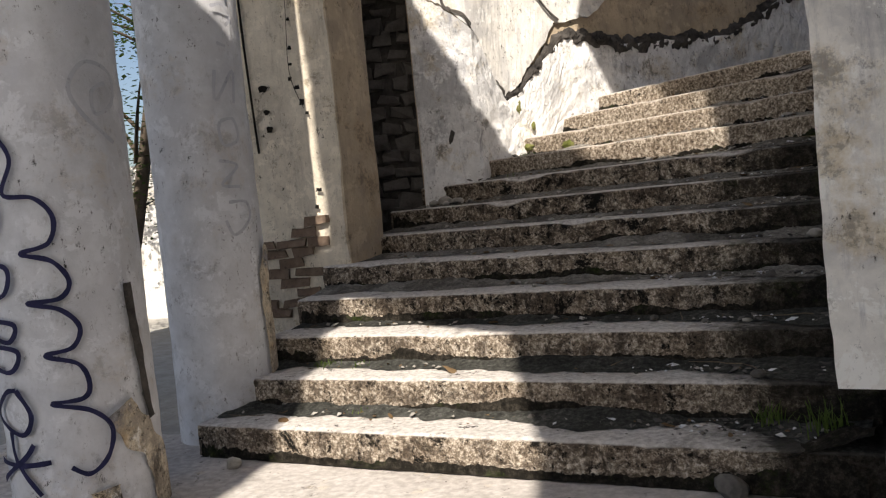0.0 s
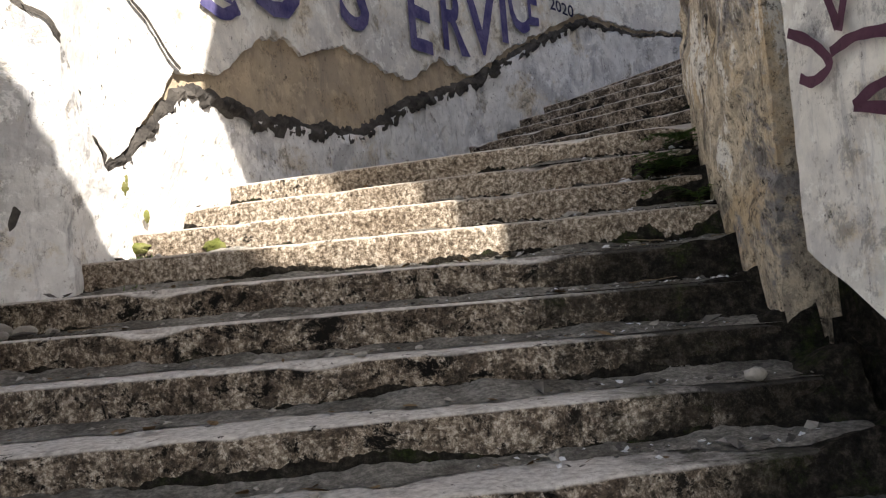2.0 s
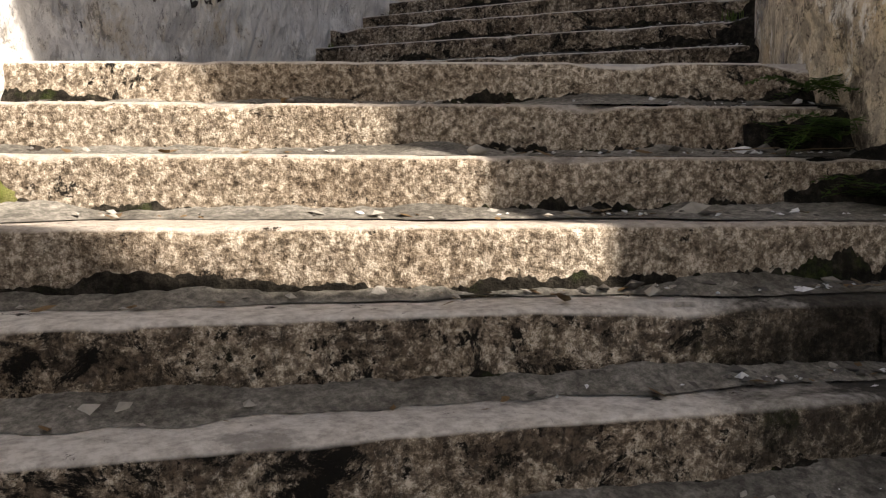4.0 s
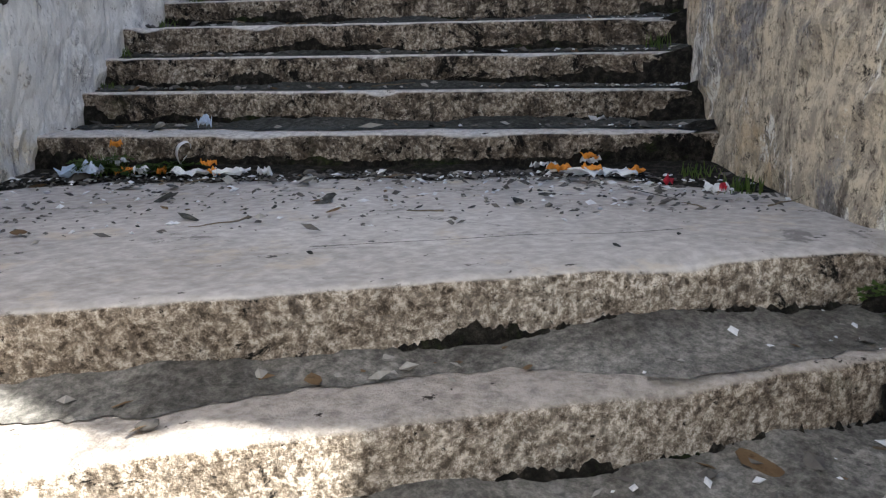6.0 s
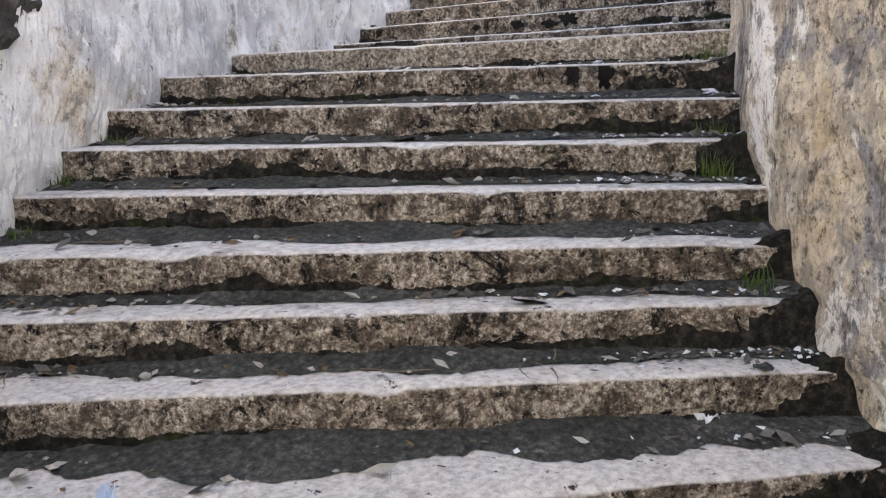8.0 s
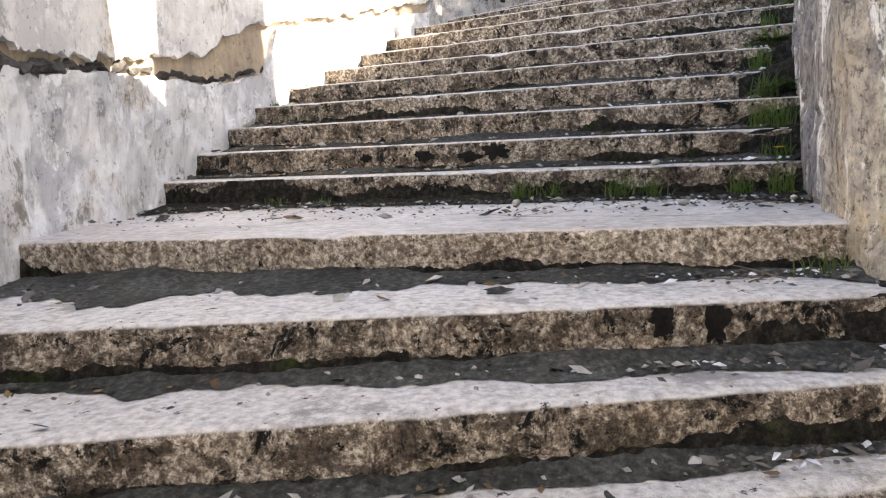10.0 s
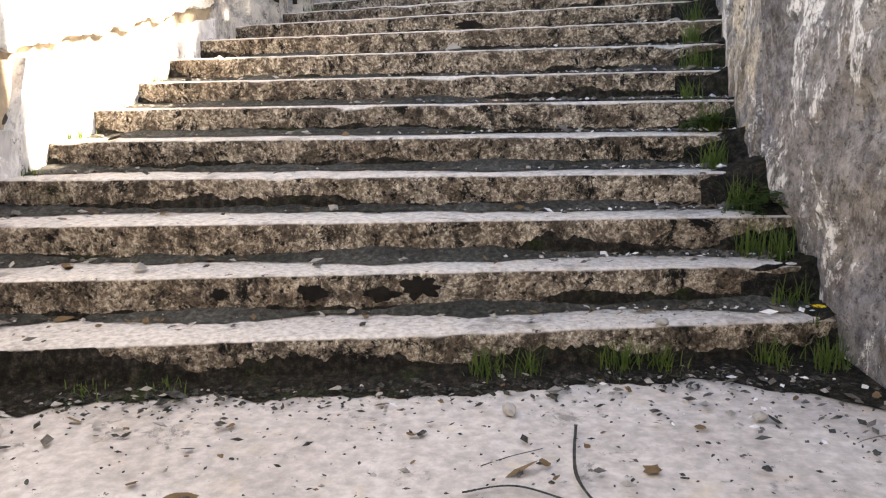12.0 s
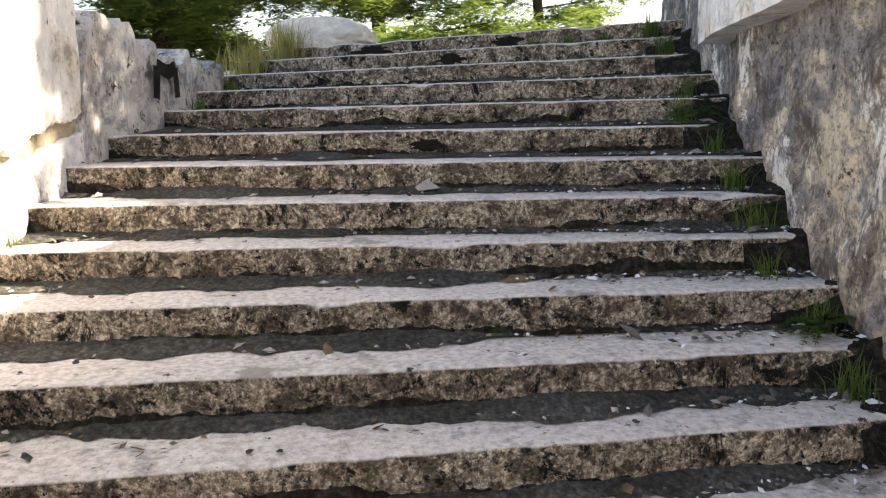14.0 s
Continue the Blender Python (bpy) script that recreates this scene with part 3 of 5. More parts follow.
def build_rubble_ledge():
    """The broken dark edge between the upper and the lower plaster."""
    n, rows = 640, []
    for i in range(n + 1):
        s = 0.05 + 11.4 * i / n
        p, nrm = WALL.at(s), WALL.side(s)
        z0, col = ledge(s), []
        for j in range(9):
            a = j / 8
            tall = ramp(s, [(0, 0.03), (0.7, 0.04), (1.0, 0.1), (1.8, 0.13), (2.4, 0.17), (5.5, 0.15), (7.5, 0.12), (8.5, 0.06), (10.0, 0.04), (11.5, 0.03)])
            z = z0 - tall * 0.8 + tall * a
            d = 0.05 + 0.03 * math.sin(a * math.pi) - 0.05 * a * a
            q = p - nrm * (d * min(1.0, tall / 0.12) + rough((p.x, p.y, z), 0.045, 9, 1.0) + rough((p.x, p.y, z), 0.02, 30, 2.0))
            col.append(Vector((q.x, q.y, z + rough((q.x, q.y, z), 0.035, 8, 4.0))))
        rows.append(col)
    v, f = sheet(rows)
    tagged(mesh_ob("mortar_ledge", v, f, M_RUBBLE, smooth=False), "dark broken mortar ledge across the outer wall", "wall ledge", kind="structure")


build_rubble_ledge()

PIECE_TOP = [(13.98, 5.3), (14.1, 5.7), (14.3, 6.05), (14.6, 6.02), (15.0, 5.9), (15.3, 5.8), (16.0, 5.86), (16.5, 5.85), (17.0, 5.55), (17.45, 5.4)]
# Stretch of the outer wall in shade, given a darker render than the rest.
wall_sheet("wall_remnant", WALL, 13.98, 17.45, foot, ragged(PIECE_TOP, 0.12, 6), M_SHADED_RENDER, 0.4, 0.03, "broken end of the outer wall beside the upper steps, render toned down for shade", "wall", step=0.03, rowsn=24)
wall_sheet("stair_edge", WALL, 14.1, 17.6, lambda s: 0.0, lambda s: ramp(s, FOOT) - 0.42, M_BROWN, 0.4, -0.06, "rough masonry under the open edge of the steps", "wall", step=0.1, rowsn=8)

# the inner core on the other hand
# Heights out of view, notched to set sun and shade on the outer wall.
CORE_TOP = [(0, 8.3), (5.0, 8.3), (7.0, 8.3), (9.2, 8.4), (9.3, 7.9), (10.0, 7.9), (10.15, 10.5), (11.4, 10.5), (11.5, 8.25), (13.0, 8.7), (14.0, 9.2), (14.05, 10.0), (17, 10.0)]
wall_sheet("wall_core", RIGHT, 2.70, RIGHT.s[-1], lambda s: 0.0, lambda s: ramp(s, CORE_TOP), M_CORE, 0.5, -0.02, "tall weathered ochre and grey wall of the stair's core", step=0.035, rowsn=170, bulge=0.018, side=-1, flakes=0.024)


# Near-black strip set back in the gap, standing in for its shade.
wall_sheet("gap_masonry", RIGHT, 2.1, 2.9, lambda s: 0.0, lambda s: 8.0, M_MOSS, 0.4, -0.2, "dark filler behind the shaded gap between the slab and the core wall", step=0.06, rowsn=40, side=-1)


def slab_low(s):
    return ramp(s, [(0.0, 0.3), (0.75, 0.46), (1.1, 0.5), (1.7, 0.72), (2.2, 1.08), (2.5, 1.27)]) + 0.02 * noise.fractal(Vector((s * 6, 2, 7)), 0.7, 2.2, 3)


SLAB = Line([(2.38, -0.35), (2.47, 0.6), (2.53, 1.1), (2.59, 1.7), (2.645, 2.14)])
wall_sheet("spray_painted_slab", SLAB, 0.9, SLAB.s[-1], slab_low, lambda s: 3.05, M_PLASTER, 0.22, 0.0, "white plastered slab wall with plum spray paint and a broken foot", "wall", step=0.04, rowsn=60, side=-1)
# Moss below the slab, in near-black that also paints the shade under it.
wall_sheet("slab_base", RIGHT, 0.6, 2.75, lambda s: -0.1, lambda s: ramp(s, [(0, 0.2), (1, 0.4), (2, 0.7), (3.2, 1.25)]), M_MOSS, 0.5, -0.16, "mossy masonry under the slab wall, blackened for the shade there", "wall", step=0.05, rowsn=14, side=-1)


# ---- doorway and back wall at the outer side ----
def box(bm, lo, hi, jitter=0.0, cuts=0):
    r = bmesh.ops.create_cube(bm, size=1.0)
    for v in r["verts"]:
        v.co = Vector([lo[i] + (v.co[i] + 0.5) * (hi[i] - lo[i]) for i in range(3)])
        if jitter:
            v.co += Vector([random.uniform(-jitter, jitter) for _ in range(3)])
    return r["verts"]


def plain_wall(name, a, b, z0, z1, thick, mat, label, category="wall", n=40, m=40, bulge=0.015):
    line = Line([a, b])
    wall_sheet(name, line, 0.0, line.s[-1], lambda s: z0, lambda s: z1, mat, thick, 0.0, label, category, step=line.s[-1] / n, rowsn=m, bulge=bulge)


plain_wall("wall_back", (-1.9, 2.62), (-0.53, 2.84), -0.1, 5.6, 0.35, M_CREAM, "sunlit cream plaster wall with brick showing through")
plain_wall("door_pilaster", (-0.52, 2.84), (-0.45, 3.24), -0.1, 5.6, 0.3, M_BROWN, "streaked tan plaster pier beside the dark doorway", "pilaster", n=14)
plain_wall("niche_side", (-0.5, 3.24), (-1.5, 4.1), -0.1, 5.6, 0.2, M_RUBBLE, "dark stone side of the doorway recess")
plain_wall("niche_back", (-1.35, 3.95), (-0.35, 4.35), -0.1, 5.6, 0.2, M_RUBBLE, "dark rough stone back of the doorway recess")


def build_niche_stones():
    """Courses of rough stones in the back of the recess."""
    for r in range(16):
        for c in range(5):
            bm = bmesh.new()
            t = (c + 0.5 * (r % 2)) / 5
            p = Vector((-1.35, 3.95)).lerp(Vector((-0.35, 4.35)), min(t, 0.95)) - Vector((-0.37, 0.93)) * 0.0
            p += Vector((0.37, -0.93)) * 0.02
            box(bm, (-random.uniform(0.06, 0.10), -0.03, random.uniform(-0.02, 0.02)), (random.uniform(0.06, 0.10), 0.03, random.uniform(0.08, 0.12)), 0.026)
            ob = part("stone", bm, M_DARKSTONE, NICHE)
            ob.matrix_basis = pose(p.x, p.y, 1.1 + r * 0.125, 0, 0, 22)


NICHE = empty("recess_masonry", (0, 0, 0), "dark courses of rough stone inside the doorway recess", "masonry")
build_niche_stones()


def build_arch():
    """The arched head over the doorway."""
    line = Line([(-0.62, 3.16), (-0.42, 3.96)])
    wall_sheet("door_arch", line, 0.0, line.s[-1], lambda s: 3.0 + 0.32 * math.sqrt(max(0.0, 1 - ((s - 0.41) / 0.41) ** 2)), lambda s: 5.6, M_PLASTER_DIRTY, 0.3, 0.0, "stained plaster over the arched doorway", step=0.03, rowsn=10)


build_arch()


def build_pillar(x, y, r, label):
    rows = []
    for j in range(64):
        z = -0.05 + 5.6 * j / 63
        row = []
        for i in range(49):
            a = i / 48 * math.tau
            rr = r * (1.0 + 0.02 * noise.noise(Vector((math.cos(a) * 2, math.sin(a) * 2, z * 0.8))) + 0.05 * math.exp(-z / 0.25))
            d = rough((math.cos(a), math.sin(a), z), 0.006, 5, x)
            row.append(Vector(((rr + d) * math.cos(a), (rr + d) * math.sin(a), z)))
        rows.append(row)
    v, f = sheet(rows)
    base = empty("pillar", (x, y, 0), label, "pillar", "entrance pillars")
    mesh_ob("shaft", v, f, M_PILLAR, base)
    return base


PILLAR_A = build_pillar(-0.58, 0.38, 0.31, "round whitewashed pillar with navy spray paint")
PILLAR_B = build_pillar(-0.73, 1.585, 0.285, "round whitewashed pillar with faded grey spray paint")


# ---- an unseen slab overhead, added so its holes shape three patches of sun ----
def build_sun_mask():
    # hole outlines: lit patches projected back along SUN_WAY to z = 6
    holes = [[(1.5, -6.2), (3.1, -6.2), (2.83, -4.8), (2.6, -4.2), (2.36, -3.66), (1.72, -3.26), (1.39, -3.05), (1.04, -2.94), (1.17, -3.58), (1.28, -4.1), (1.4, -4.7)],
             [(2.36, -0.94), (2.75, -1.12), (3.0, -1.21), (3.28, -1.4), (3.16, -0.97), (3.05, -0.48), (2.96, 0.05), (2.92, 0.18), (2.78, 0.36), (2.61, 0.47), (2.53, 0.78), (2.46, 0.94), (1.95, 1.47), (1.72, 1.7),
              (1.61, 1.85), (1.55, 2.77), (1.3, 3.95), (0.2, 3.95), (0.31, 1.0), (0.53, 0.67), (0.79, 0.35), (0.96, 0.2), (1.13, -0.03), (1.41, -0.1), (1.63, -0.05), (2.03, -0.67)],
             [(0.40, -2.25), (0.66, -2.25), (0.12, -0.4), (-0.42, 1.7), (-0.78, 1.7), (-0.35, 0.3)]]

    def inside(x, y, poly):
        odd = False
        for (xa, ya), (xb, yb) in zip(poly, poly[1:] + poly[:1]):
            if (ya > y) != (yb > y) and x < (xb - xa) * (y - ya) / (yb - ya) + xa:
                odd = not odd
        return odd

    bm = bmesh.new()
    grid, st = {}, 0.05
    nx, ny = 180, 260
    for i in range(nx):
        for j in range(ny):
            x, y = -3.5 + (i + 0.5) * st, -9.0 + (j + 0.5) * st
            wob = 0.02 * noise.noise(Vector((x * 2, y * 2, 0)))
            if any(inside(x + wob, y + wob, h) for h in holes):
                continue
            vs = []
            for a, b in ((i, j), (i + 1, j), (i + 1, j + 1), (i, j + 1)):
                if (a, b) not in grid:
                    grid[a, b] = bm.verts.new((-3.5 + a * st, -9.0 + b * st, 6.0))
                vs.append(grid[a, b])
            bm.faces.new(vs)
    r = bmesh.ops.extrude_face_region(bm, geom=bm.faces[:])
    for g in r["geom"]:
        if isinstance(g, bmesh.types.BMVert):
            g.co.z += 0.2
    tagged(part("ceiling", bm, M_PLASTER_DIRTY), "added unseen slab overhead with openings that shape the sun patches", "ceiling", kind="structure")


build_sun_mask()


# ---- coping over the core ----
COPING = Line([(RIGHT.at(9.3).x, RIGHT.at(9.3).y), *[tuple(RIGHT.at(9.3 + 0.25 * i)) for i in range(1, 14)]])
wall_sheet("white_fascia", COPING, 0.0, COPING.s[-1], lambda s: 5.84 - 0.02 * s, lambda s: ramp(s + 9.3, CORE_TOP) - 0.1, M_PLASTER, 0.1, 0.16, "white plastered fascia jutting from the core wall", step=0.05, rowsn=20, side=-1)


# ---- terrace at the top ----
def build_terrace():
    n = Vector((math.sin(ENDS[36][2]), math.cos(ENDS[36][2])))
    d = Vector((n.y, -n.x))
    mid, rows = lip(36, 0.5), []
    for i in range(30):
        t = i / 29
        row = []
        for j in range(30):
            p = mid + n * (0.9 + 40 * t * t) + d * (-11 + 26 * j / 29)
            across = -11 + 26 * j / 29
            v = Vector((p.x, p.y, 6.08 - 0.55 * max(0.0, -3.6 - across)))
            v.z += rough(v, 0.12, 0.5) * min(1.0, 0.2 + 3 * t)
            row.append(v)
        rows.append(row)
    rows2 = [[Vector((v.x, v.y, -0.3)) for v in rows[0]]] + rows
    v, f = sheet(rows2)
    tagged(mesh_ob("terrace", v, f, M_GROUND), "pale earth terrace at the head of the stairs", "terrace", kind="structure")


build_terrace()


# ---- small things ----
def stone_mesh(bm, r, seed, squash=0.7, place=(0, 0, 0), sub=2):
    out = bmesh.ops.create_icosphere(bm, subdivisions=sub, radius=1.0)["verts"]
    rnd = random.Random(seed)
    stretch = Vector((r * rnd.uniform(0.9, 1.5), r * rnd.uniform(0.7, 1.1), r * squash))
    turn = Matrix.Rotation(rnd.uniform(0, 6.28), 3, "Z")
    for v in out:
        k = 1 + 0.28 * noise.noise(v.co * 1.3 + Vector((seed * 3.1, seed, 0))) + 0.1 * noise.noise(v.co * 4 + Vector((seed, 0, 0)))
        v.co = turn @ Vector((v.co.x * stretch.x * k, v.co.y * stretch.y * k, v.co.z * stretch.z * k)) + Vector(place)
    return out


def stone(x, y, z, r, mat, label, seed, squash=0.65):
    bm = bmesh.new()
    stone_mesh(bm, r, seed, squash)
    ob = part("stone", bm, mat)
    ob.location = (x, y, z + r * squash * 0.75)
    return tagged(ob, label, "stone", "loose stones on the steps")


STONES = [(2.48, 2.26, 5, 0.075, 0), (1.26, 2.86, 6, 0.035, 0), (2.28, 2.72, 6, 0.03, 1), (2.89, 3.86, 11, 0.035, 0), (1.98, 3.9, 10, 0.05, 0), (1.62, 4.44, 11, 0.03, 1),
          (3.52, 5.61, 12, 0.05, 0), (3.37, 6.84, 14, 0.035, 0), (4.03, 7.0, 16, 0.03, 0), (7.55, 6.57, 22, 0.05, 0), (-0.2, 3.9, 7, 0.13, 0), (-0.08, 3.86, 7, 0.10, 0), (-0.28, 3.86, 7, 0.09, 0), (0.04, 3.84, 7, 0.06, 0), (-0.15, 3.8, 7, 0.06, 0),
          (1.5, 2.95, 6, 0.03, 0), (0.9, 3.05, 6, 0.035, 0), (3.3, 5.78, 12, 0.045, 1), (3.12, 5.95, 12, 0.05, 1), (3.2, 6.1, 12, 0.035, 0), (3.6, 5.4, 12, 0.03, 0), (7.1, 7.2, 21, 0.06, 0), (7.0, 6.4, 21, 0.045, 0),
          (1.0, 2.2, 4, 0.03, 0), (2.2, 1.35, 2, 0.06, 1), (1.7, 1.9, 3, 0.05, 1), (2.15, 1.75, 3, 0.035, 0), (1.2, 1.28, 1, 0.04, 1), (2.1, 0.85, 0, 0.07, 1), (2.3, 0.95, 0, 0.06, 1), (-0.25, 0.95, 0, 0.05, 0)]
for number, (x, y, k, r, dark) in enumerate(STONES):
    stone(x, y, k * RISE + 0.005, r * (0.5 if k else 1.0), M_DARKSTONE if dark else M_STONE, "grey weathered stone lying on a step" if dark else "pale broken stone lying on a step", number + 1)


def scatter(name, count, mat, size, seed, low, high, where, label, flatness=0.6, sigma=0.3):
    """Crumbs strewn over the treads, thicker at their back and at the inner end."""
    rnd = random.Random(seed)
    verts, faces = [], []
    base = [Vector(p) for p in ((1, 0, 0), (-1, 0, 0), (0, 1, 0), (0, -1, 0), (0, 0, 1), (0, 0, -0.6))]
    tri = ((0, 2, 4), (2, 1, 4), (1, 3, 4), (3, 0, 4), (2, 0, 5), (1, 2, 5), (3, 1, 5), (0, 3, 5))
    for _ in range(count):
        k = rnd.randint(low, high)
        u = where(rnd)
        p, q = lip(k, u), lip(k + 1, u) if k < 36 else lip(k, u)
        t = 1 - abs(rnd.gauss(0, sigma))
        if t < 0.08 or t > 0.97:
            t = rnd.uniform(0.3, 0.95)
        x = p.lerp(q, t)
        r = size * rnd.lognormvariate(0, 0.45)
        m = Euler((rnd.uniform(-0.4, 0.4), rnd.uniform(-0.4, 0.4), rnd.uniform(0, 6.28))).to_matrix()
        at = Vector((x.x, x.y, k * RISE + 0.012 + r * flatness * 0.5))
        o = len(verts)
        a = rnd.uniform(0.8, 2.4)
        if flatness <= 0.1:
            verts.append(at + Vector((0, 0, r * 0.12)))
            for i in range(9):
                t = i / 9 * math.tau
                w = rnd.uniform(0.6, 1.2)
                verts.append(at + m @ Vector((math.cos(t) * r * a * w, math.sin(t) * r * w, 0)) * 1.0 + Vector((0, 0, -0.3 * r * flatness)))
            faces += [(o, o + 1 + i, o + 1 + (i + 1) % 9) for i in range(9)]
            continue
        for b in base:
            verts.append(at + m @ Vector((b.x * r * a * rnd.uniform(0.7, 1.2), b.y * r * rnd.uniform(0.7, 1.2), b.z * r * flatness)))
        faces += [tuple(o + i for i in t3) for t3 in tri]
    ob = mesh_ob(name, verts, faces, mat, smooth=False)
    return tagged(ob, label, name.replace("_", " "), kind="stuff")


inner = lambda r: min(0.995, 1 - abs(r.gauss(0, 0.16)))
anywhere = lambda r: r.uniform(0.01, 0.99)
outer = lambda r: abs(r.gauss(0, 0.1))
scatter("pebbles", 900, M_STONE, 0.011, 11, 1, 35, anywhere, "small pale pebbles and crumbs of plaster on the treads")
scatter("plaster_crumbs", 1500, M_PAPER, 0.007, 12, 1, 35, inner, "white plaster crumbs in the dirt beside the core wall")
scatter("dark_gravel", 3600, M_DARKSTONE, 0.0085, 13, 1, 35, inner, "dark gravel and rubble beside the core wall")
scatter("outer_gravel", 700, M_DARKSTONE, 0.010, 14, 5, 30, outer, "dark gravel along the outer wall")
scatter("dry_leaves", 800, M_LEAF, 0.012, 15, 1, 35, anywhere, "brown dry leaves on the treads", 0.08)
scatter("landing_rubble", 1900, M_DARKSTONE, 0.0062, 16, 12, 12, anywhere, "dark rubble swept to the back of the landing", sigma=0.09)
scatter("landing_crumbs", 420, M_PAPER, 0.007, 17, 12, 12, anywhere, "white crumbs on the landing", sigma=0.1)
scatter("landing_leaves", 50, M_SOIL, 0.006, 18, 12, 12, anywhere, "flat dark leaves on the landing", 0.06, 0.6)
scatter("upper_landing_rubble", 1500, M_SOIL, 0.0055, 31, 21, 21, anywhere, "dark rubble at the back of the upper landing", sigma=0.10)
scatter("upper_landing_crumbs", 130, M_STONE, 0.008, 32, 21, 21, anywhere, "pale crumbs at the back of the upper landing", sigma=0.12)
scatter("foot_litter", 1500, M_LEAF, 0.0075, 33, 1, 35, anywhere, "brown leaf crumbs at the foot of the risers", 0.2, 0.12)
scatter("fallen_leaves", 14, M_SOIL, 0.02, 28, 12, 12, anywhere, "large flat dark leaves on the lower landing", 0.03, 0.6)
scatter("upper_fallen_leaves", 16, M_LEAF, 0.012, 29, 21, 21, anywhere, "flat brown leaves on the upper landing", 0.05, 0.6)
scatter("step_leaves", 260, M_SOIL, 0.012, 30, 13, 34, anywhere, "flat dark leaves on the treads", 0.04, 0.6)
scatter("upper_landing_leaves", 60, M_SOIL, 0.0075, 19, 21, 21, anywhere, "flat brown leaves on the upper landing", 0.06, 0.6)


def build_mound(name, k0, k1, u0, high, label):
    """Mossy dirt heaped on the inner ends of the steps."""
    rows, n = [], 90
    for i in range(n + 1):
        t = k0 + (k1 - k0) * i / n
        k, f = int(t), t - int(t)
        row = []
        for j in range(17):
            u = u0 + (1.03 - u0) * j / 16
            p = lip(k, u).lerp(lip(min(k + 1, 36), u), f)
            ground = k * RISE
            soft = RISE * max(0.0, (f - 0.75) / 0.25) ** 2
            w = j / 16
            fr = noise.fractal(Vector((p.x * 3, p.y * 3, 4)), 0.8, 2.2, 5)
            h = high * w ** 1.4 * (0.8 + 0.9 * fr) - 0.03 * (1 - w) + 0.02 * fr
            row.append(Vector((p.x, p.y, ground + soft * w + max(h, -0.03))))
        rows.append(row)
    v, f = sheet(rows)
    tagged(mesh_ob(name, v, f, M_MOSS), label, "moss", kind="structure")


build_mound("moss_bank", 1, 11.9, 0.89, 0.06, "black and green moss bank on the inner ends of the lower steps")
build_mound("dirt_bank", 13, 20.9, 0.93, 0.05, "dark dirt bank beside the core wall")
build_mound("dirt_bank", 22, 35.5, 0.92, 0.055, "dark dirt bank beside the core wall of the upper steps")


# ---- litter ----
def scrap(x, y, z, w, h, mat, label, seed, lift=0.04):
    rnd = random.Random(seed)
    rows = []
    turn = Matrix.Rotation(rnd.uniform(0, 6.28), 2)
    for i in range(9):
        row = []
        for j in range(7):
            p = turn @ Vector(((i / 8 - 0.5) * w * (1 + 0.02 * rnd.uniform(-1, 1) + 0.14 * math.sin(j * 0.8 + seed)), (j / 6 - 0.5) * h * (1 + 0.02 * rnd.uniform(-1, 1) + 0.22 * math.sin(i * 0.6 + seed * 2))))
            zz = max(0.002, lift * (0.5 + 0.9 * noise.noise(Vector((i * 0.55 + seed * 7, j * 0.6, seed)))))
            row.append(Vector((p.x, p.y, zz)))
        rows.append(row)
    v, f = sheet(rows)
    ob = mesh_ob("plastic_scrap", v, f, mat, smooth=False)
    ob.location = (x, y, z)
    md = ob.modifiers.new("thickness", "SOLIDIFY")
    md.thickness = 0.002
    return tagged(ob, label, "litter", "litter on the landing")


L1 = 12 * RISE + 0.02
for number, (x, y, z, w, h, m) in enumerate([
        (3.71, 5.03, L1, 0.24, 0.10, "w"), (3.69, 5.1, L1 + 0.012, 0.10, 0.06, "o"), (3.76, 5.0, L1 + 0.012, 0.07, 0.08, "o"), (3.80, 4.92, L1, 0.20, 0.08, "w"), (3.95, 5.13, L1 + 0.02, 0.09, 0.07, "w"), (3.93, 5.12, L1 + 0.04, 0.07, 0.05, "o"),
        (3.86, 5.31, L1, 0.12, 0.06, "w"), (3.8, 5.22, L1, 0.10, 0.04, "w"), (3.90, 4.88, L1, 0.08, 0.04, "o"), (3.68, 4.62, L1, 0.05, 0.025, "r"), (3.60, 4.40, L1, 0.10, 0.05, "w"), (3.58, 4.37, L1 + 0.01, 0.03, 0.02, "r"), (4.33, 5.33, 13 * RISE + 0.02, 0.13, 0.07, "w"),
        (2.40, 6.48, L1, 0.18, 0.12, "b"), (2.60, 6.60, L1 + 0.03, 0.06, 0.13, "w"), (2.62, 6.62, L1 + 0.10, 0.06, 0.05, "o"), (2.62, 6.42, L1, 0.14, 0.07, "w"), (2.58, 6.47, L1, 0.08, 0.05, "o"), (2.68, 6.36, L1, 0.07, 0.04, "o"),
        (2.75, 6.22, L1, 0.20, 0.08, "w"), (2.84, 6.09, L1, 0.16, 0.05, "w"), (2.93, 6.0, L1, 0.12, 0.04, "w"), (2.86, 6.30, L1 + 0.02, 0.07, 0.05, "o"), (2.80, 6.16, L1, 0.06, 0.03, "o"), (2.5, 6.56, L1, 0.10, 0.06, "w"), (2.94, 6.44, 13 * RISE + 0.02, 0.13, 0.04, "b")]):
    scrap(x, y, z, w * 0.85, h * 0.85, {"o": M_ORANGE, "w": M_PAPER, "r": M_RED, "b": M_BLUE}[m],
          {"o": "torn orange plastic scrap in the dirt", "w": "torn white plastic scrap in the dirt", "r": "small red scrap in the dirt", "b": "crumpled pale blue plastic bag"}[m], number + 3, 0.07 if m == "b" else 0.035)


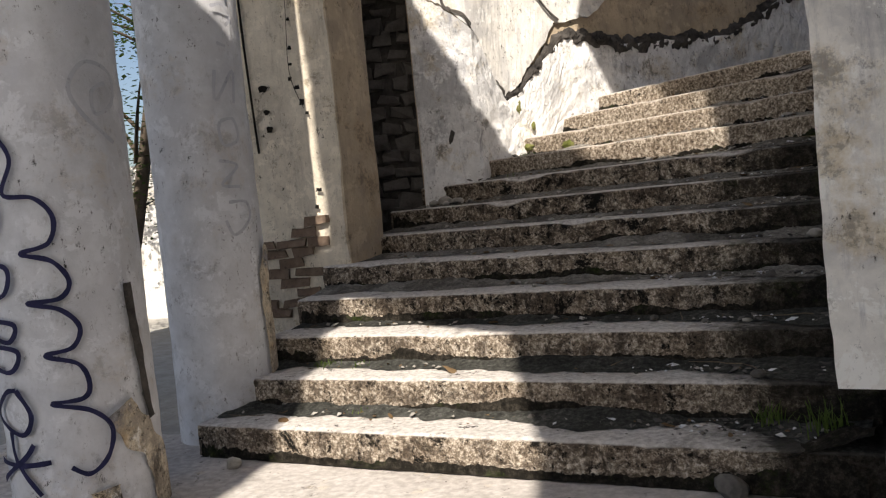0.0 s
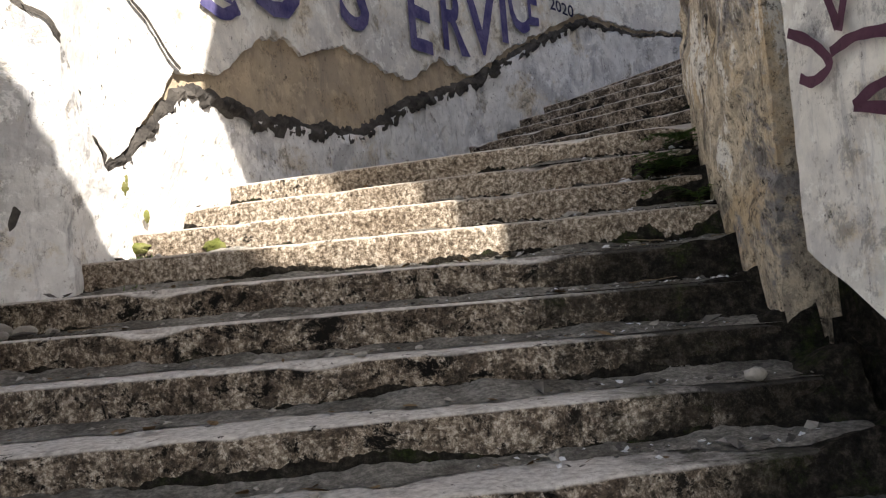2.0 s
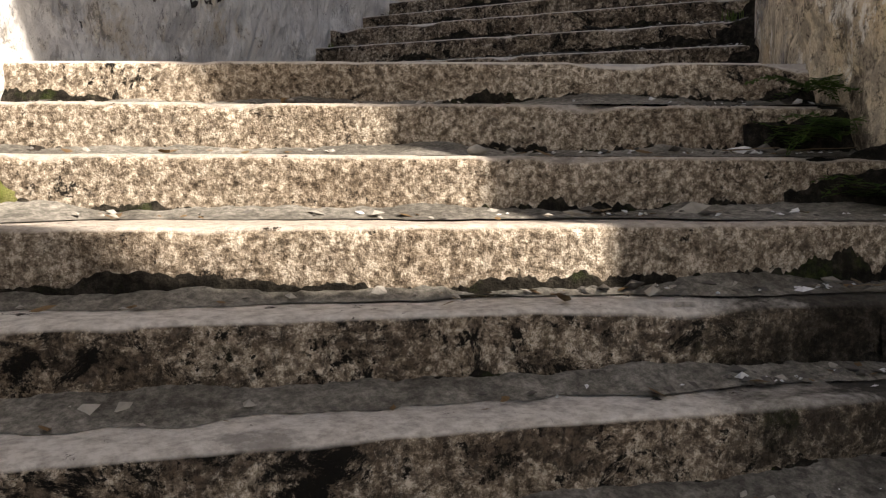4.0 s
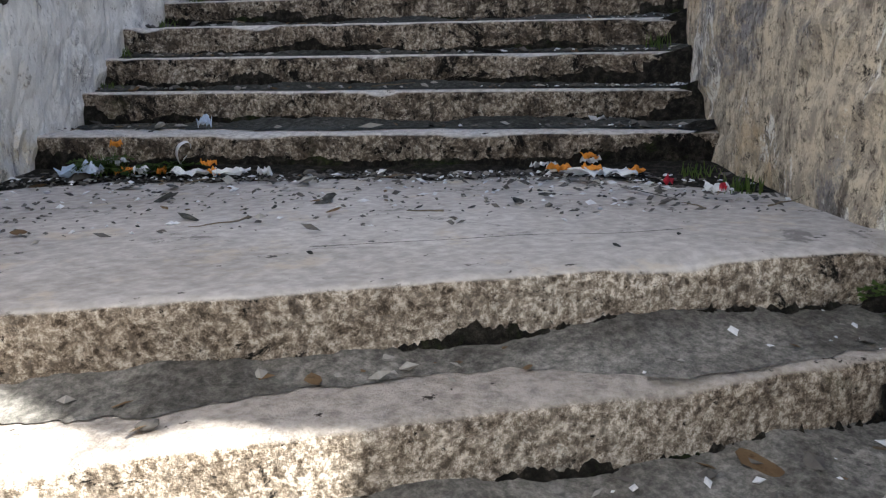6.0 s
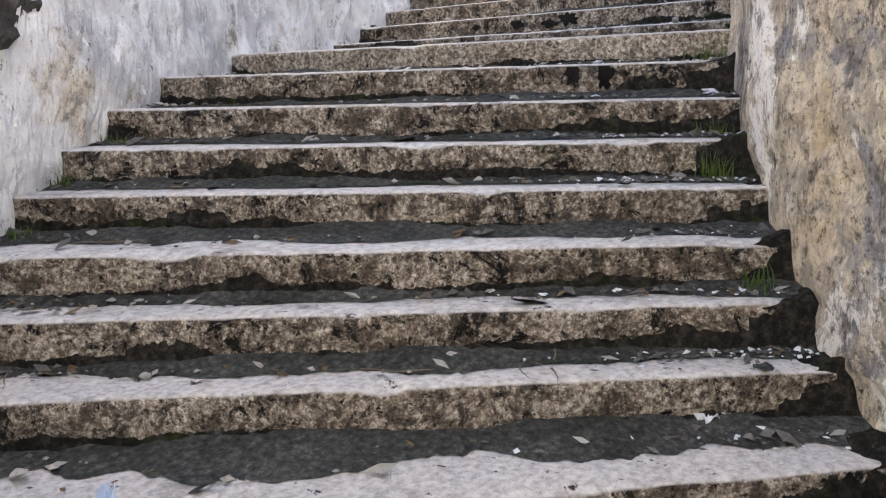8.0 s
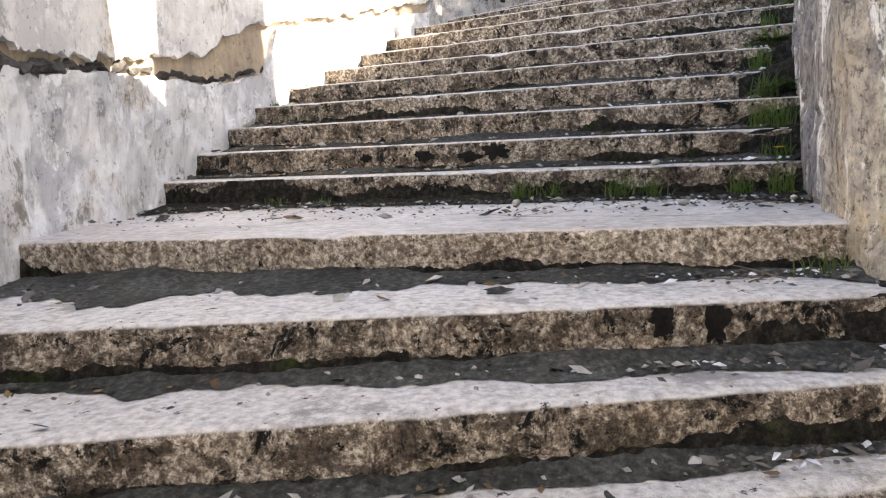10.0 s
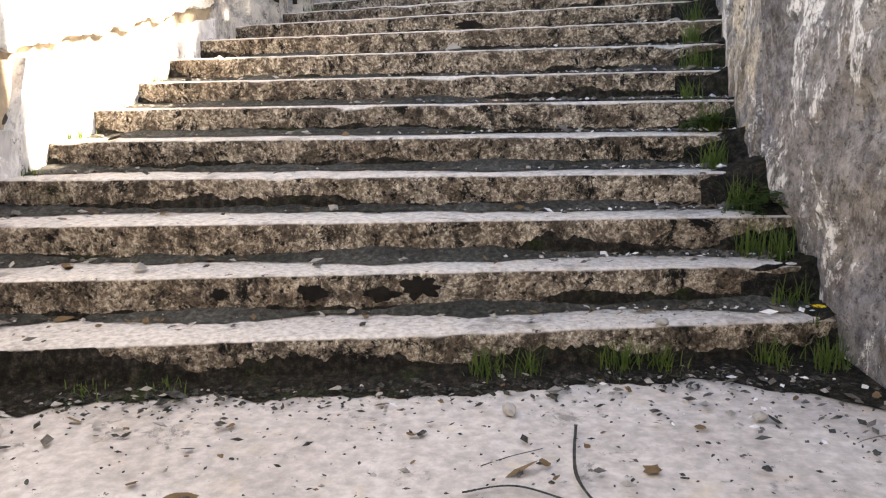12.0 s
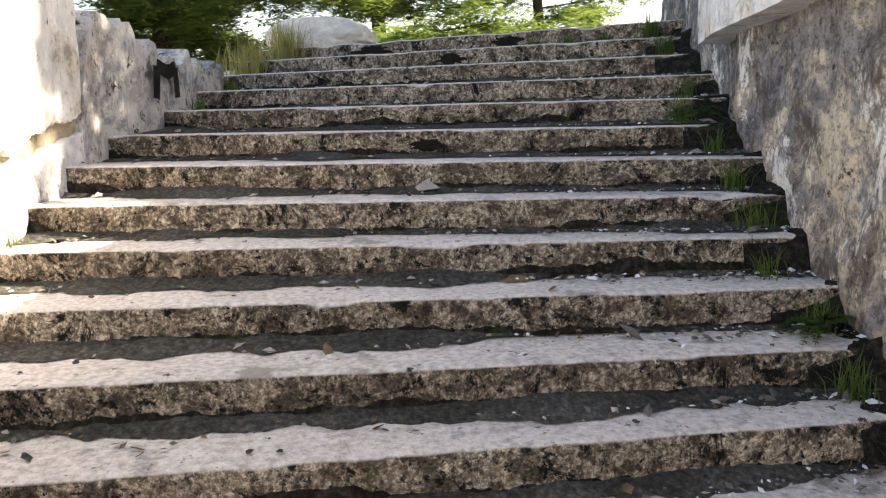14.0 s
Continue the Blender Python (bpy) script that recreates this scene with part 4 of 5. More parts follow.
def tape_loop(x, y, z, seed):
    """A looped strip of white tape standing up from the dirt."""
    rnd = random.Random(seed)
    rows = []
    for i in range(22):
        t = i / 21
        c = Vector((0.05 * math.sin(t * 6.0) + 0.04 * t, 0.03 * math.cos(t * 5), 0.12 * math.sin(t * math.pi)))
        rows.append([c + Vector((0, -0.012, 0)), c + Vector((0.004, 0.012, 0.006))])
    v, f = sheet(rows)
    ob = mesh_ob("tape_strip", v, f, M_PAPER)
    ob.location = (x, y, z)
    md = ob.modifiers.new("thickness", "SOLIDIFY")
    md.thickness = 0.002
    return tagged(ob, "looped strip of white tape stuck in the dirt", "litter", "litter on the landing")


tape_loop(2.80, 6.44, L1, 1)


# ---- plants ----
def blades(bm_verts, faces, at, count, tall, spread, rnd, wide=0.006):
    for _ in range(count):
        a, lean = rnd.uniform(0, 6.28), rnd.uniform(0.1, 1.0)
        h = tall * rnd.uniform(0.5, 1.1)
        root = Vector(at) + Vector((rnd.gauss(0, spread), rnd.gauss(0, spread), 0))
        d, side = Vector((math.cos(a), math.sin(a), 0)), Vector((-math.sin(a), math.cos(a), 0))
        o = len(bm_verts)
        for t, w in ((0, 1), (0.4, 0.9), (0.75, 0.6), (1, 0.05)):
            c = root + d * (lean * h * 0.7 * t * t) + Vector((0, 0, h * (t - 0.35 * lean * t * t)))
            bm_verts += [c - side * wide * w * 0.5, c + side * wide * w * 0.5]
        faces += [(o + 2 * i, o + 2 * i + 1, o + 2 * i + 3, o + 2 * i + 2) for i in range(3)]


def grass_tuft(x, y, z, count, tall, spread, seed, mat=None, label="tuft of green grass growing from the steps", wide=0.006):
    v, f = [], []
    blades(v, f, (0, 0, 0), count, tall, spread, random.Random(seed), wide)
    ob = mesh_ob("grass_tuft", v, f, mat or M_GRASS)
    ob.location = (x, y, z)
    return tagged(ob, label, "grass", "grass tufts", "stuff")


def on_step(k, u, t=0.9):
    p = lip(k, u).lerp(lip(min(k + 1, 36), u), t)
    return p.x, p.y, k * RISE


rnd = random.Random(5)
for number, (k, u, t, count, tall) in enumerate([
        (21, 0.62, 0.96, 60, 0.16), (21, 0.66, 0.96, 40, 0.15), (21, 0.76, 0.96, 70, 0.16), (21, 0.8, 0.96, 60, 0.14), (21, 0.92, 0.95, 50, 0.15), (21, 0.97, 0.9, 60, 0.2), (21, 0.3, 0.97, 30, 0.07), (21, 0.22, 0.97, 30, 0.08),
        (22, 0.97, 0.8, 60, 0.16), (23, 0.95, 0.8, 60, 0.18), (23, 0.98, 0.5, 50, 0.2), (24, 0.96, 0.7, 60, 0.2), (25, 0.95, 0.7, 60, 0.2), (26, 0.96, 0.7, 50, 0.2), (27, 0.94, 0.7, 40, 0.16), (28, 0.95, 0.7, 60, 0.18), (29, 0.95, 0.7, 60, 0.2),
        (30, 0.96, 0.7, 40, 0.2), (31, 0.93, 0.7, 60, 0.22), (32, 0.95, 0.7, 50, 0.2), (34, 0.95, 0.7, 60, 0.25), (35, 0.94, 0.8, 80, 0.3), (35, 0.7, 0.95, 80, 0.12), (35, 0.78, 0.95, 80, 0.12), (35, 0.85, 0.95, 80, 0.13),
        (15, 0.96, 0.8, 40, 0.12), (17, 0.95, 0.8, 50, 0.14), (18, 0.96, 0.8, 30, 0.1), (20, 0.97, 0.8, 30, 0.12), (12, 0.12, 0.93, 50, 0.12), (12, 0.14, 0.95, 50, 0.13), (12, 0.97, 0.6, 50, 0.08), (12, 0.95, 0.8, 40, 0.08),
        (2, 0.12, 0.85, 60, 0.05), (2, 0.2, 0.9, 50, 0.04), (1, 0.25, 0.9, 40, 0.04), (9, 0.05, 0.85, 50, 0.05), (8, 0.12, 0.9, 40, 0.05), (1, 0.9, 0.9, 50, 0.12), (0 + 1, 0.97, 0.6, 50, 0.16), (33, 0.05, 0.6, 60, 0.14), (32, 0.04, 0.6, 60, 0.12), (14, 0.03, 0.85, 40, 0.07), (15, 0.03, 0.85, 50, 0.08), (16, 0.03, 0.85, 50, 0.08), (17, 0.03, 0.85, 50, 0.08), (18, 0.04, 0.85, 40, 0.07),
        (25, 0.02, 0.5, 40, 0.06), (26, 0.02, 0.5, 40, 0.07), (28, 0.02, 0.4, 40, 0.07)]):
    x, y, z = on_step(k, u, t)
    grass_tuft(x, y, z, count, tall, 0.035, 40 + number)
x, y, z = on_step(35, 0.07, 0.8)
grass_tuft(x, y, z + 0.03, 260, 0.5, 0.09, 3, M_STRAW, "large tuft of yellow dry grass beside the top steps", 0.008)
x, y, z = on_step(34, 0.02, 0.8)
grass_tuft(x, y, z + 0.03, 200, 0.42, 0.12, 4, M_STRAW, "tuft of yellow dry grass beside the top steps", 0.008)
x, y, _ = on_step(36, 0.16, 0.2)
bm = bmesh.new()
stone_mesh(bm, 0.42, 77, 0.55, sub=4)
boulder = part("boulder", bm, M_PALE, smooth=False)
boulder.location = (x + 0.6, y - 0.1, 36 * RISE + 0.12)
tagged(boulder, "large pale sunlit boulder at the head of the stairs", "boulder")


def fern(x, y, z, seed, fronds=9, size=0.22):
    """A plant with feathered fronds, each a rib with leaflets joined to it."""
    rnd = random.Random(seed)
    base = empty("fern", (x, y, z), "small green fern growing out of the wall's foot", "fern", "ferns")
    for _ in range(fronds):
        v, f = [], []
        a, up = rnd.uniform(0, 6.28), rnd.uniform(0.3, 0.9)
        d = Vector((math.cos(a), math.sin(a), 0))
        sd = Vector((-math.sin(a), math.cos(a), 0))
        ln = size * rnd.uniform(0.8, 1.1)
        for i in range(15):
            t = i / 14
            c = d * ln * t + Vector((0, 0, ln * (up * t - 0.7 * t * t)))
            v += [c - sd * 0.0015, c + sd * 0.0015]
            if i:
                o = 2 * (i - 1)
                f.append((o, o + 1, o + 3, o + 2))
        for i in range(2, 14):
            t = i / 14
            w = ln * 0.28 * (1 - t) + 0.008
            for sgn, e in ((-1, 0), (1, 1)):
                c = v[2 * i + e]
                o = len(v)
                v += [c + d * 0.012 + sd * sgn * w * 0.4, c + sd * sgn * w + d * w * 0.5 + Vector((0, 0, rnd.uniform(-0.01, 0.01))), c - d * 0.008 + sd * sgn * w * 0.5]
                f.append((2 * i + e, o, o + 1, o + 2))
        mesh_ob("frond", v, f, M_FERN, base)
    return base


for number, (k, u, t, size) in enumerate([(10, 0.965, 0.4, 0.3), (10, 0.95, 0.9, 0.24), (9, 0.975, 0.6, 0.25), (11, 0.97, 0.2, 0.2), (12, 0.13, 0.9, 0.16), (24, 0.97, 0.4, 0.2), (26, 0.96, 0.5, 0.2), (31, 0.94, 0.4, 0.22)]):
    x, y, z = on_step(k, u, t)
    fern(x, y, z + 0.05, number + 1, 11, size)

fern(2.74, 6.40, L1, 31, 14, 0.17)
fern(2.66, 6.48, L1, 32, 10, 0.14)
x, y, z = on_step(22, 0.955, 0.5)
flower = empty("yellow_flower", (7.52, 5.98, z), "small yellow flower beside the core wall", "flower")
v, f = [], []
blades(v, f, (0, 0, 0), 6, 0.07, 0.01, random.Random(2), 0.004)
mesh_ob("stalk", v, f, M_GRASS, flower)
bm = bmesh.new()
for i in range(10):
    a = i / 10 * math.tau
    q = [bm.verts.new((math.cos(a + da) * r, math.sin(a + da) * r, 0.07 + zz)) for da, r, zz in ((0, 0.004, 0), (-0.25, 0.02, 0.006), (0, 0.028, 0.004), (0.25, 0.02, 0.006))]
    bm.faces.new(q)
part("petals", bm, M_YELLOW, flower, "yellow petals")


def twig(x, y, z, length, seed, mat=None):
    rnd = random.Random(seed)
    rows, a = [], rnd.uniform(0, 6.28)
    c = Vector((0, 0, 0.008))
    for i in range(8):
        a += rnd.uniform(-0.3, 0.3)
        c = c + Vector((math.cos(a), math.sin(a), rnd.uniform(-0.05, 0.15))) * length / 8
        c.z = max(c.z, 0.006)
        r = 0.0032 * (1 - 0.7 * i / 8)
        rows.append([c + Vector((-math.sin(a) * math.cos(b) * r, math.cos(a) * math.cos(b) * r, math.sin(b) * r)) for b in [j / 5 * math.tau for j in range(6)]])
    v, f = sheet(rows)
    ob = mesh_ob("twig", v, f, mat or M_TWIG)
    ob.location = (x, y, z)
    return tagged(ob, "dry brown twig lying on a step", "twig", "dry twigs")


rnd = random.Random(21)
for number in range(46):
    k = rnd.choice([1, 2, 3, 4, 7, 8, 9, 10, 11, 12, 12, 12, 14, 16, 18, 20, 21, 22, 24, 27, 30])
    x, y, z = on_step(k, rnd.choice([rnd.uniform(0.05, 0.95), rnd.uniform(0.84, 0.97)]), rnd.uniform(0.3, 0.9))
    twig(x, y, z + 0.012, rnd.uniform(0.08, 0.32), number + 100)


# ---- spray paint ----
def ribbon(name, place, pts, width, mat, parent=None, label="", closed=False):
    """A painted stroke: place(a, z) lays a point on its surface."""
    pts = [Vector(p) for p in pts]
    if closed:
        pts.append(pts[0])
    fine = []
    for i in range(len(pts) - 1):
        p0, p1, p2, p3 = pts[max(i - 1, 0)], pts[i], pts[i + 1], pts[min(i + 2, len(pts) - 1)]
        for j in range(8):
            t = j / 8
            fine.append(0.5 * ((2 * p1) + (p2 - p0) * t + (2 * p0 - 5 * p1 + 4 * p2 - p3) * t * t + (3 * p1 - p0 - 3 * p2 + p3) * t ** 3))
    fine.append(pts[-1])
    rows = []
    for i, p in enumerate(fine):
        d = fine[min(i + 1, len(fine) - 1)] - fine[max(i - 1, 0)]
        d = d.normalized() if d.length > 1e-6 else Vector((1, 0))
        s = Vector((-d.y, d.x)) * width * 0.5 * (0.85 + 0.3 * noise.noise(Vector((i * 0.3, width * 50, 0))))
        rows.append([Vector(place(*(p - s))), Vector(place(*p)), Vector(place(*(p + s)))])
    v, f = sheet(rows)
    return mesh_ob(name, v, f, mat, parent, label)


def on_pillar(r, face):
    def place(a, z):
        t = face + a / r
        return ((r * 1.035 + 0.012) * math.cos(t) * 1.0, (r * 1.035 + 0.012) * math.sin(t), z)
    return place


# strokes on the first pillar: across its face in metres, and height
pa = on_pillar(0.31, radians(-42.7))
K = 0.00265


def pix(x, y):
    a = max(-0.99, min(0.99, (x - 118 - (y - 430) * 0.09) / 118))
    return 0.31 * math.asin(a), 1.2 + (431 - y) * K


SCALLOP = [(4, 235), (30, 260), (50, 300), (40, 350), (80, 360), (105, 392), (98, 430), (62, 442), (102, 457), (125, 490), (112, 515), (70, 518), (112, 532), (138, 562), (128, 592), (92, 600), (135, 618), (150, 650), (142, 672), (100, 675), (150, 692), (180, 725), (175, 768), (150, 790), (125, 776)]
ribbon("spray_stroke", pa, [pix(*p) for p in SCALLOP], 0.022, M_INK, PILLAR_A, "navy scalloped spray line")
for stroke in ([(20, 345), (32, 390), (14, 425), (4, 410)], [(12, 450), (42, 462), (40, 500), (18, 510)], [(14, 540), (50, 548), (45, 575), (22, 565)], [(20, 580), (55, 590), (45, 622), (15, 605)], [(52, 650), (72, 690), (60, 720), (30, 690), (38, 655), (52, 650)], [(45, 715), (52, 760), (85, 815)], [(18, 765), (60, 768), (98, 764)], [(32, 800), (60, 760), (75, 735)]):
    ribbon("spray_stroke", pa, [pix(*p) for p in stroke], 0.026, M_INK, PILLAR_A, "navy spray stroke")
ribbon("spray_stroke", pa, [pix(*p) for p in [(190, 280), (150, 240), (128, 195), (150, 155), (185, 170), (188, 215), (165, 235), (160, 200), (178, 185)]], 0.02, M_FADED, PILLAR_A, "faded brown spray loop")
ribbon("plaster_gash", pa, [pix(*p) for p in [(205, 505), (212, 560), (222, 620), (232, 690), (240, 730)]], 0.05, M_RUBBLE, PILLAR_A, "grey gash in the plaster")
for stroke, w in (([(262, 880), (250, 800), (215, 740), (190, 700)], 0.16), ([(180, 870), (170, 820)], 0.12)):
    ribbon("grime", pa, [pix(*p) for p in stroke], w, M_CORE, PILLAR_A, "brown and black grime")
pb = on_pillar(0.285, radians(-51))


def pix_b(x, y):
    a = max(-0.99, min(0.99, (x - 350 - (y - 300) * 0.09) / 95))
    return 0.285 * math.asin(a), 1.2 + (410 - y) * 0.0033


for stroke in ([(365, 45), (385, 40), (398, 60), (390, 75)], [(375, 105), (390, 110)], [(370, 150), (372, 200), (400, 150), (402, 205)], [(378, 235), (400, 232), (408, 265), (385, 275), (376, 250), (378, 235)], [(375, 300), (405, 310), (380, 340), (410, 345)], [(390, 370), (420, 372), (425, 400), (400, 425), (385, 400)], [(380, 2), (384, 18)]):
    ribbon("spray_stroke", pb, [pix_b(*p) for p in stroke], 0.02, M_FADED, PILLAR_B, "faded grey spray stroke")


ribbon("grime", pb, [pix_b(*p) for p in [(470, 690), (462, 600), (452, 520), (455, 450)]], 0.12, M_CORE, PILLAR_B, "brown and black grime")


def on_slab(s, z):
    p, nrm = SLAB.at(s), SLAB.side(s)
    return (*(p + nrm * 0.03), z)


SLAB_ART = bpy.data.objects["spray_painted_slab"]
for stroke in ([(2.38, 2.18), (2.25, 2.07), (2.18, 1.90)],
               [(2.44, 1.97), (2.32, 1.90), (2.24, 1.81), (2.33, 1.78), (2.40, 1.81)],
               [(2.23, 1.84), (2.11, 1.85), (1.96, 1.82)],
               [(2.12, 2.12), (2.13, 2.00), (2.18, 1.89)],
               [(2.03, 2.09), (2.01, 2.00), (1.91, 1.86), (1.93, 1.81)],
               [(1.93, 2.06), (1.90, 1.96), (1.89, 1.88)],
               [(1.96, 1.82), (1.76, 1.81), (1.49, 1.79)],
               [(1.72, 2.00), (1.66, 1.92), (1.71, 1.85)],
               [(1.49, 1.77), (1.60, 1.69), (1.71, 1.60), (1.75, 1.48)],
               [(1.90, 1.82), (1.87, 1.76), (1.89, 1.70)],
               [(2.15, 1.66), (2.03, 1.69), (1.86, 1.68), (1.74, 1.63), (1.71, 1.59)],
               [(2.15, 1.66), (1.95, 1.60), (1.87, 1.55), (1.96, 1.50)],
               [(1.98, 1.50), (2.01, 1.44), (1.96, 1.37), (1.95, 1.31)],
               [(1.73, 1.52), (1.66, 1.54), (1.57, 1.54)]):
    ribbon("spray_stroke", on_slab, stroke, 0.04, M_PLUM, SLAB_ART, "plum spray stroke")

UPPER = bpy.data.objects["upper_plaster"]


def letter(ch, s, z, tall, mat, wide=1.0):
    cu = bpy.data.curves.new("letter", "FONT")
    cu.body, cu.size = ch, tall * 1.35
    cu.resolution_u = 3
    cu.offset = 0.02 * tall
    tmp = bpy.data.objects.new("letter", cu)
    me = bpy.data.meshes.new_from_object(tmp)
    bpy.data.objects.remove(tmp)
    bm = bmesh.new()
    bm.from_mesh(me)
    bmesh.ops.triangulate(bm, faces=bm.faces[:])
    bmesh.ops.subdivide_edges(bm, edges=bm.edges[:], cuts=2, use_grid_fill=False)
    for v in bm.verts:
        ss = s + v.co.x * wide
        p, nrm = WALL.at(ss), WALL.side(ss)
        q = p - nrm * (0.062 + 0.004 * noise.noise(Vector((ss * 5, v.co.y * 5, 0))))
        v.co = Vector((q.x, q.y, z + v.co.y + 0.03 * noise.noise(Vector((ss * 3, v.co.y * 3, 1)))))
    part("letter", bm, mat, UPPER, "violet spray-painted letter " + ch)


for ch, s, z, tall, wide in (("P", 0.75, 3.2, 0.7, 0.9), ("R", 1.35, 3.25, 0.75, 1.0), ("O", 2.05, 3.32, 0.75, 1.0), ("S", 3.3, 3.5, 0.75, 1.0), ("E", 4.35, 3.55, 0.75, 0.9), ("R", 4.95, 3.66, 0.75, 0.85), ("V", 5.45, 3.72, 0.8, 0.75), ("I", 5.95, 3.9, 0.7, 0.8), ("C", 6.12, 4.05, 0.65, 0.55), ("E", 6.42, 4.16, 0.55, 0.5)):
    letter(ch, s, z, tall, M_VIOLET, wide)
letter("2020", 6.8, 4.36, 0.15, M_INK)

# loose plaster crack lines on the sunlit part of the wall
def on_wall(s, z):
    p, nrm = WALL.at(s), WALL.side(s)
    return (*(p - nrm * 0.053), z)


for stroke, w in (([(1.05, 3.3), (1.09, 3.07), (1.25, 2.95), (1.4, 2.8), (1.51, 2.72)], 0.03), ([(0.3, 2.9), (0.33, 2.79), (0.45, 2.72), (0.5, 2.6)], 0.03), ([(0.3, 2.0), (0.33, 1.85), (0.29, 1.72), (0.34, 1.6), (0.33, 1.5)], 0.07), ([(0.38, 1.95), (0.42, 1.8), (0.40, 1.62)], 0.03)):
    ribbon("crack", on_wall, stroke, w, M_RUBBLE, UPPER, "dark crack in the plaster")


# ---- brick showing through the back wall ----
BACK = bpy.data.objects["wall_back"]
rnd = random.Random(8)
for r in range(10):
    for c in range(4):
        if rnd.random() < 0.25:
            continue
        bm = bmesh.new()
        box(bm, (0, -0.012, 0), (rnd.uniform(0.15, 0.22), 0.03, 0.058), 0.014)
        ob = part("brick", bm, M_BRICK, BACK)
        t = (c + 0.5 * (r % 2)) * 0.225
        ob.matrix_basis = pose(-1.62 + t, 2.645 + t * 0.16, 0.5 + r * 0.072, 0, 0, 9.1)


# ---- trees ----
def limb(rows, a, b, r0, r1, bend, rnd, seg=7):
    out = []
    for i in range(seg + 1):
        t = i / seg
        c = a.lerp(b, t) + bend * math.sin(t * math.pi)
        r = r0 + (r1 - r0) * t
        out.append([c + Vector((math.cos(j / 7 * math.tau) * r, math.sin(j / 7 * math.tau) * r, 0.25 * r * math.sin(j))) for j in range(8)])
    return out


def cedar(x, y, z, tall, low, reach, seed, density=1.0):
    """A cedar: curved trunk, level limbs, flat sprays of needles with gaps between the tiers."""
    rnd = random.Random(seed)
    base = empty("cedar_tree", (x, y, z), "dark green cedar with level boughs behind the terrace", "tree", "cedars at the terrace")
    v, f = [], []

    def add(rows):
        o = len(v)
        vv, ff = sheet(rows)
        v.extend(vv)
        f.extend(tuple(o + i for i in q) for q in ff)

    add(limb(None, Vector((0, 0, -0.3)), Vector((0.3, 0.2, tall)), 0.17, 0.03, Vector((0.15, 0.1, 0)), rnd, 14))
    lv, lf = [], []
    tiers = int((tall - low) / 0.42)
    for i in range(tiers):
        h = low + (tall - low) * i / tiers
        for _ in range(4):
            a = rnd.uniform(0, math.tau)
            ln = reach * (1 - 0.75 * (h / tall)) * rnd.uniform(0.6, 1.1)
            d = Vector((math.cos(a), math.sin(a), rnd.uniform(-0.12, 0.12)))
            root = Vector((0.3 * h / tall, 0.2 * h / tall, h))
            tip = root + d * ln
            bend = Vector((0, 0, rnd.uniform(-0.1, 0.25)))
            add(limb(None, root, tip, 0.055, 0.012, bend, rnd, 5))
            side = Vector((-d.y, d.x, 0))
            for _ in range(int(120 * density * ln / 3)):
                t = rnd.uniform(0.2, 1.05)
                w = 0.75 * (1 - 0.55 * t)
                c = root.lerp(tip, t) + bend * math.sin(min(t, 1) * math.pi) + side * rnd.uniform(-w, w) + Vector((0, 0, rnd.gauss(-0.1, 0.11)))
                for _ in range(7):
                    ang = rnd.uniform(0, math.tau)
                    e = Vector((math.cos(ang), math.sin(ang), rnd.uniform(-0.35, 0.3))) * rnd.uniform(0.10, 0.22)
                    n = Vector((-e.y, e.x, rnd.uniform(-0.05, 0.05))).normalized() * 0.026
                    cc = c + Vector((rnd.gauss(0, 0.05), rnd.gauss(0, 0.05), rnd.gauss(0, 0.03)))
                    o = len(lv)
                    lv += [cc - n, cc + n, cc + e + n * 0.3, cc + e - n * 0.3]
                    lf.append((o, o + 1, o + 2, o + 3))
    mesh_ob("trunk", v, f, M_BARK, base, "dark ridged bark")
    mesh_ob("crown", lv, lf, M_NEEDLE, base, "flat sprays of green needles")
    return base


cedar(22.07, 9.62, 4.5, 7.0, 0.7, 2.6, 1, 2.6)
cedar(22.5, 5.6, 5.9, 8.0, 0.3, 4.6, 2, 1.3)
# Unseen tree behind the core, added to shade the upper wall piece.
cedar(15.6, 1.6, 5.9, 13.0, 1.8, 5.5, 6, 1.3)
cedar(26.5, 9.0, 5.9, 7.5, 0.2, 3.8, 3, 2.0)
cedar(25.5, 1.2, 5.9, 7.5, 0.4, 4.2, 4, 1.2)


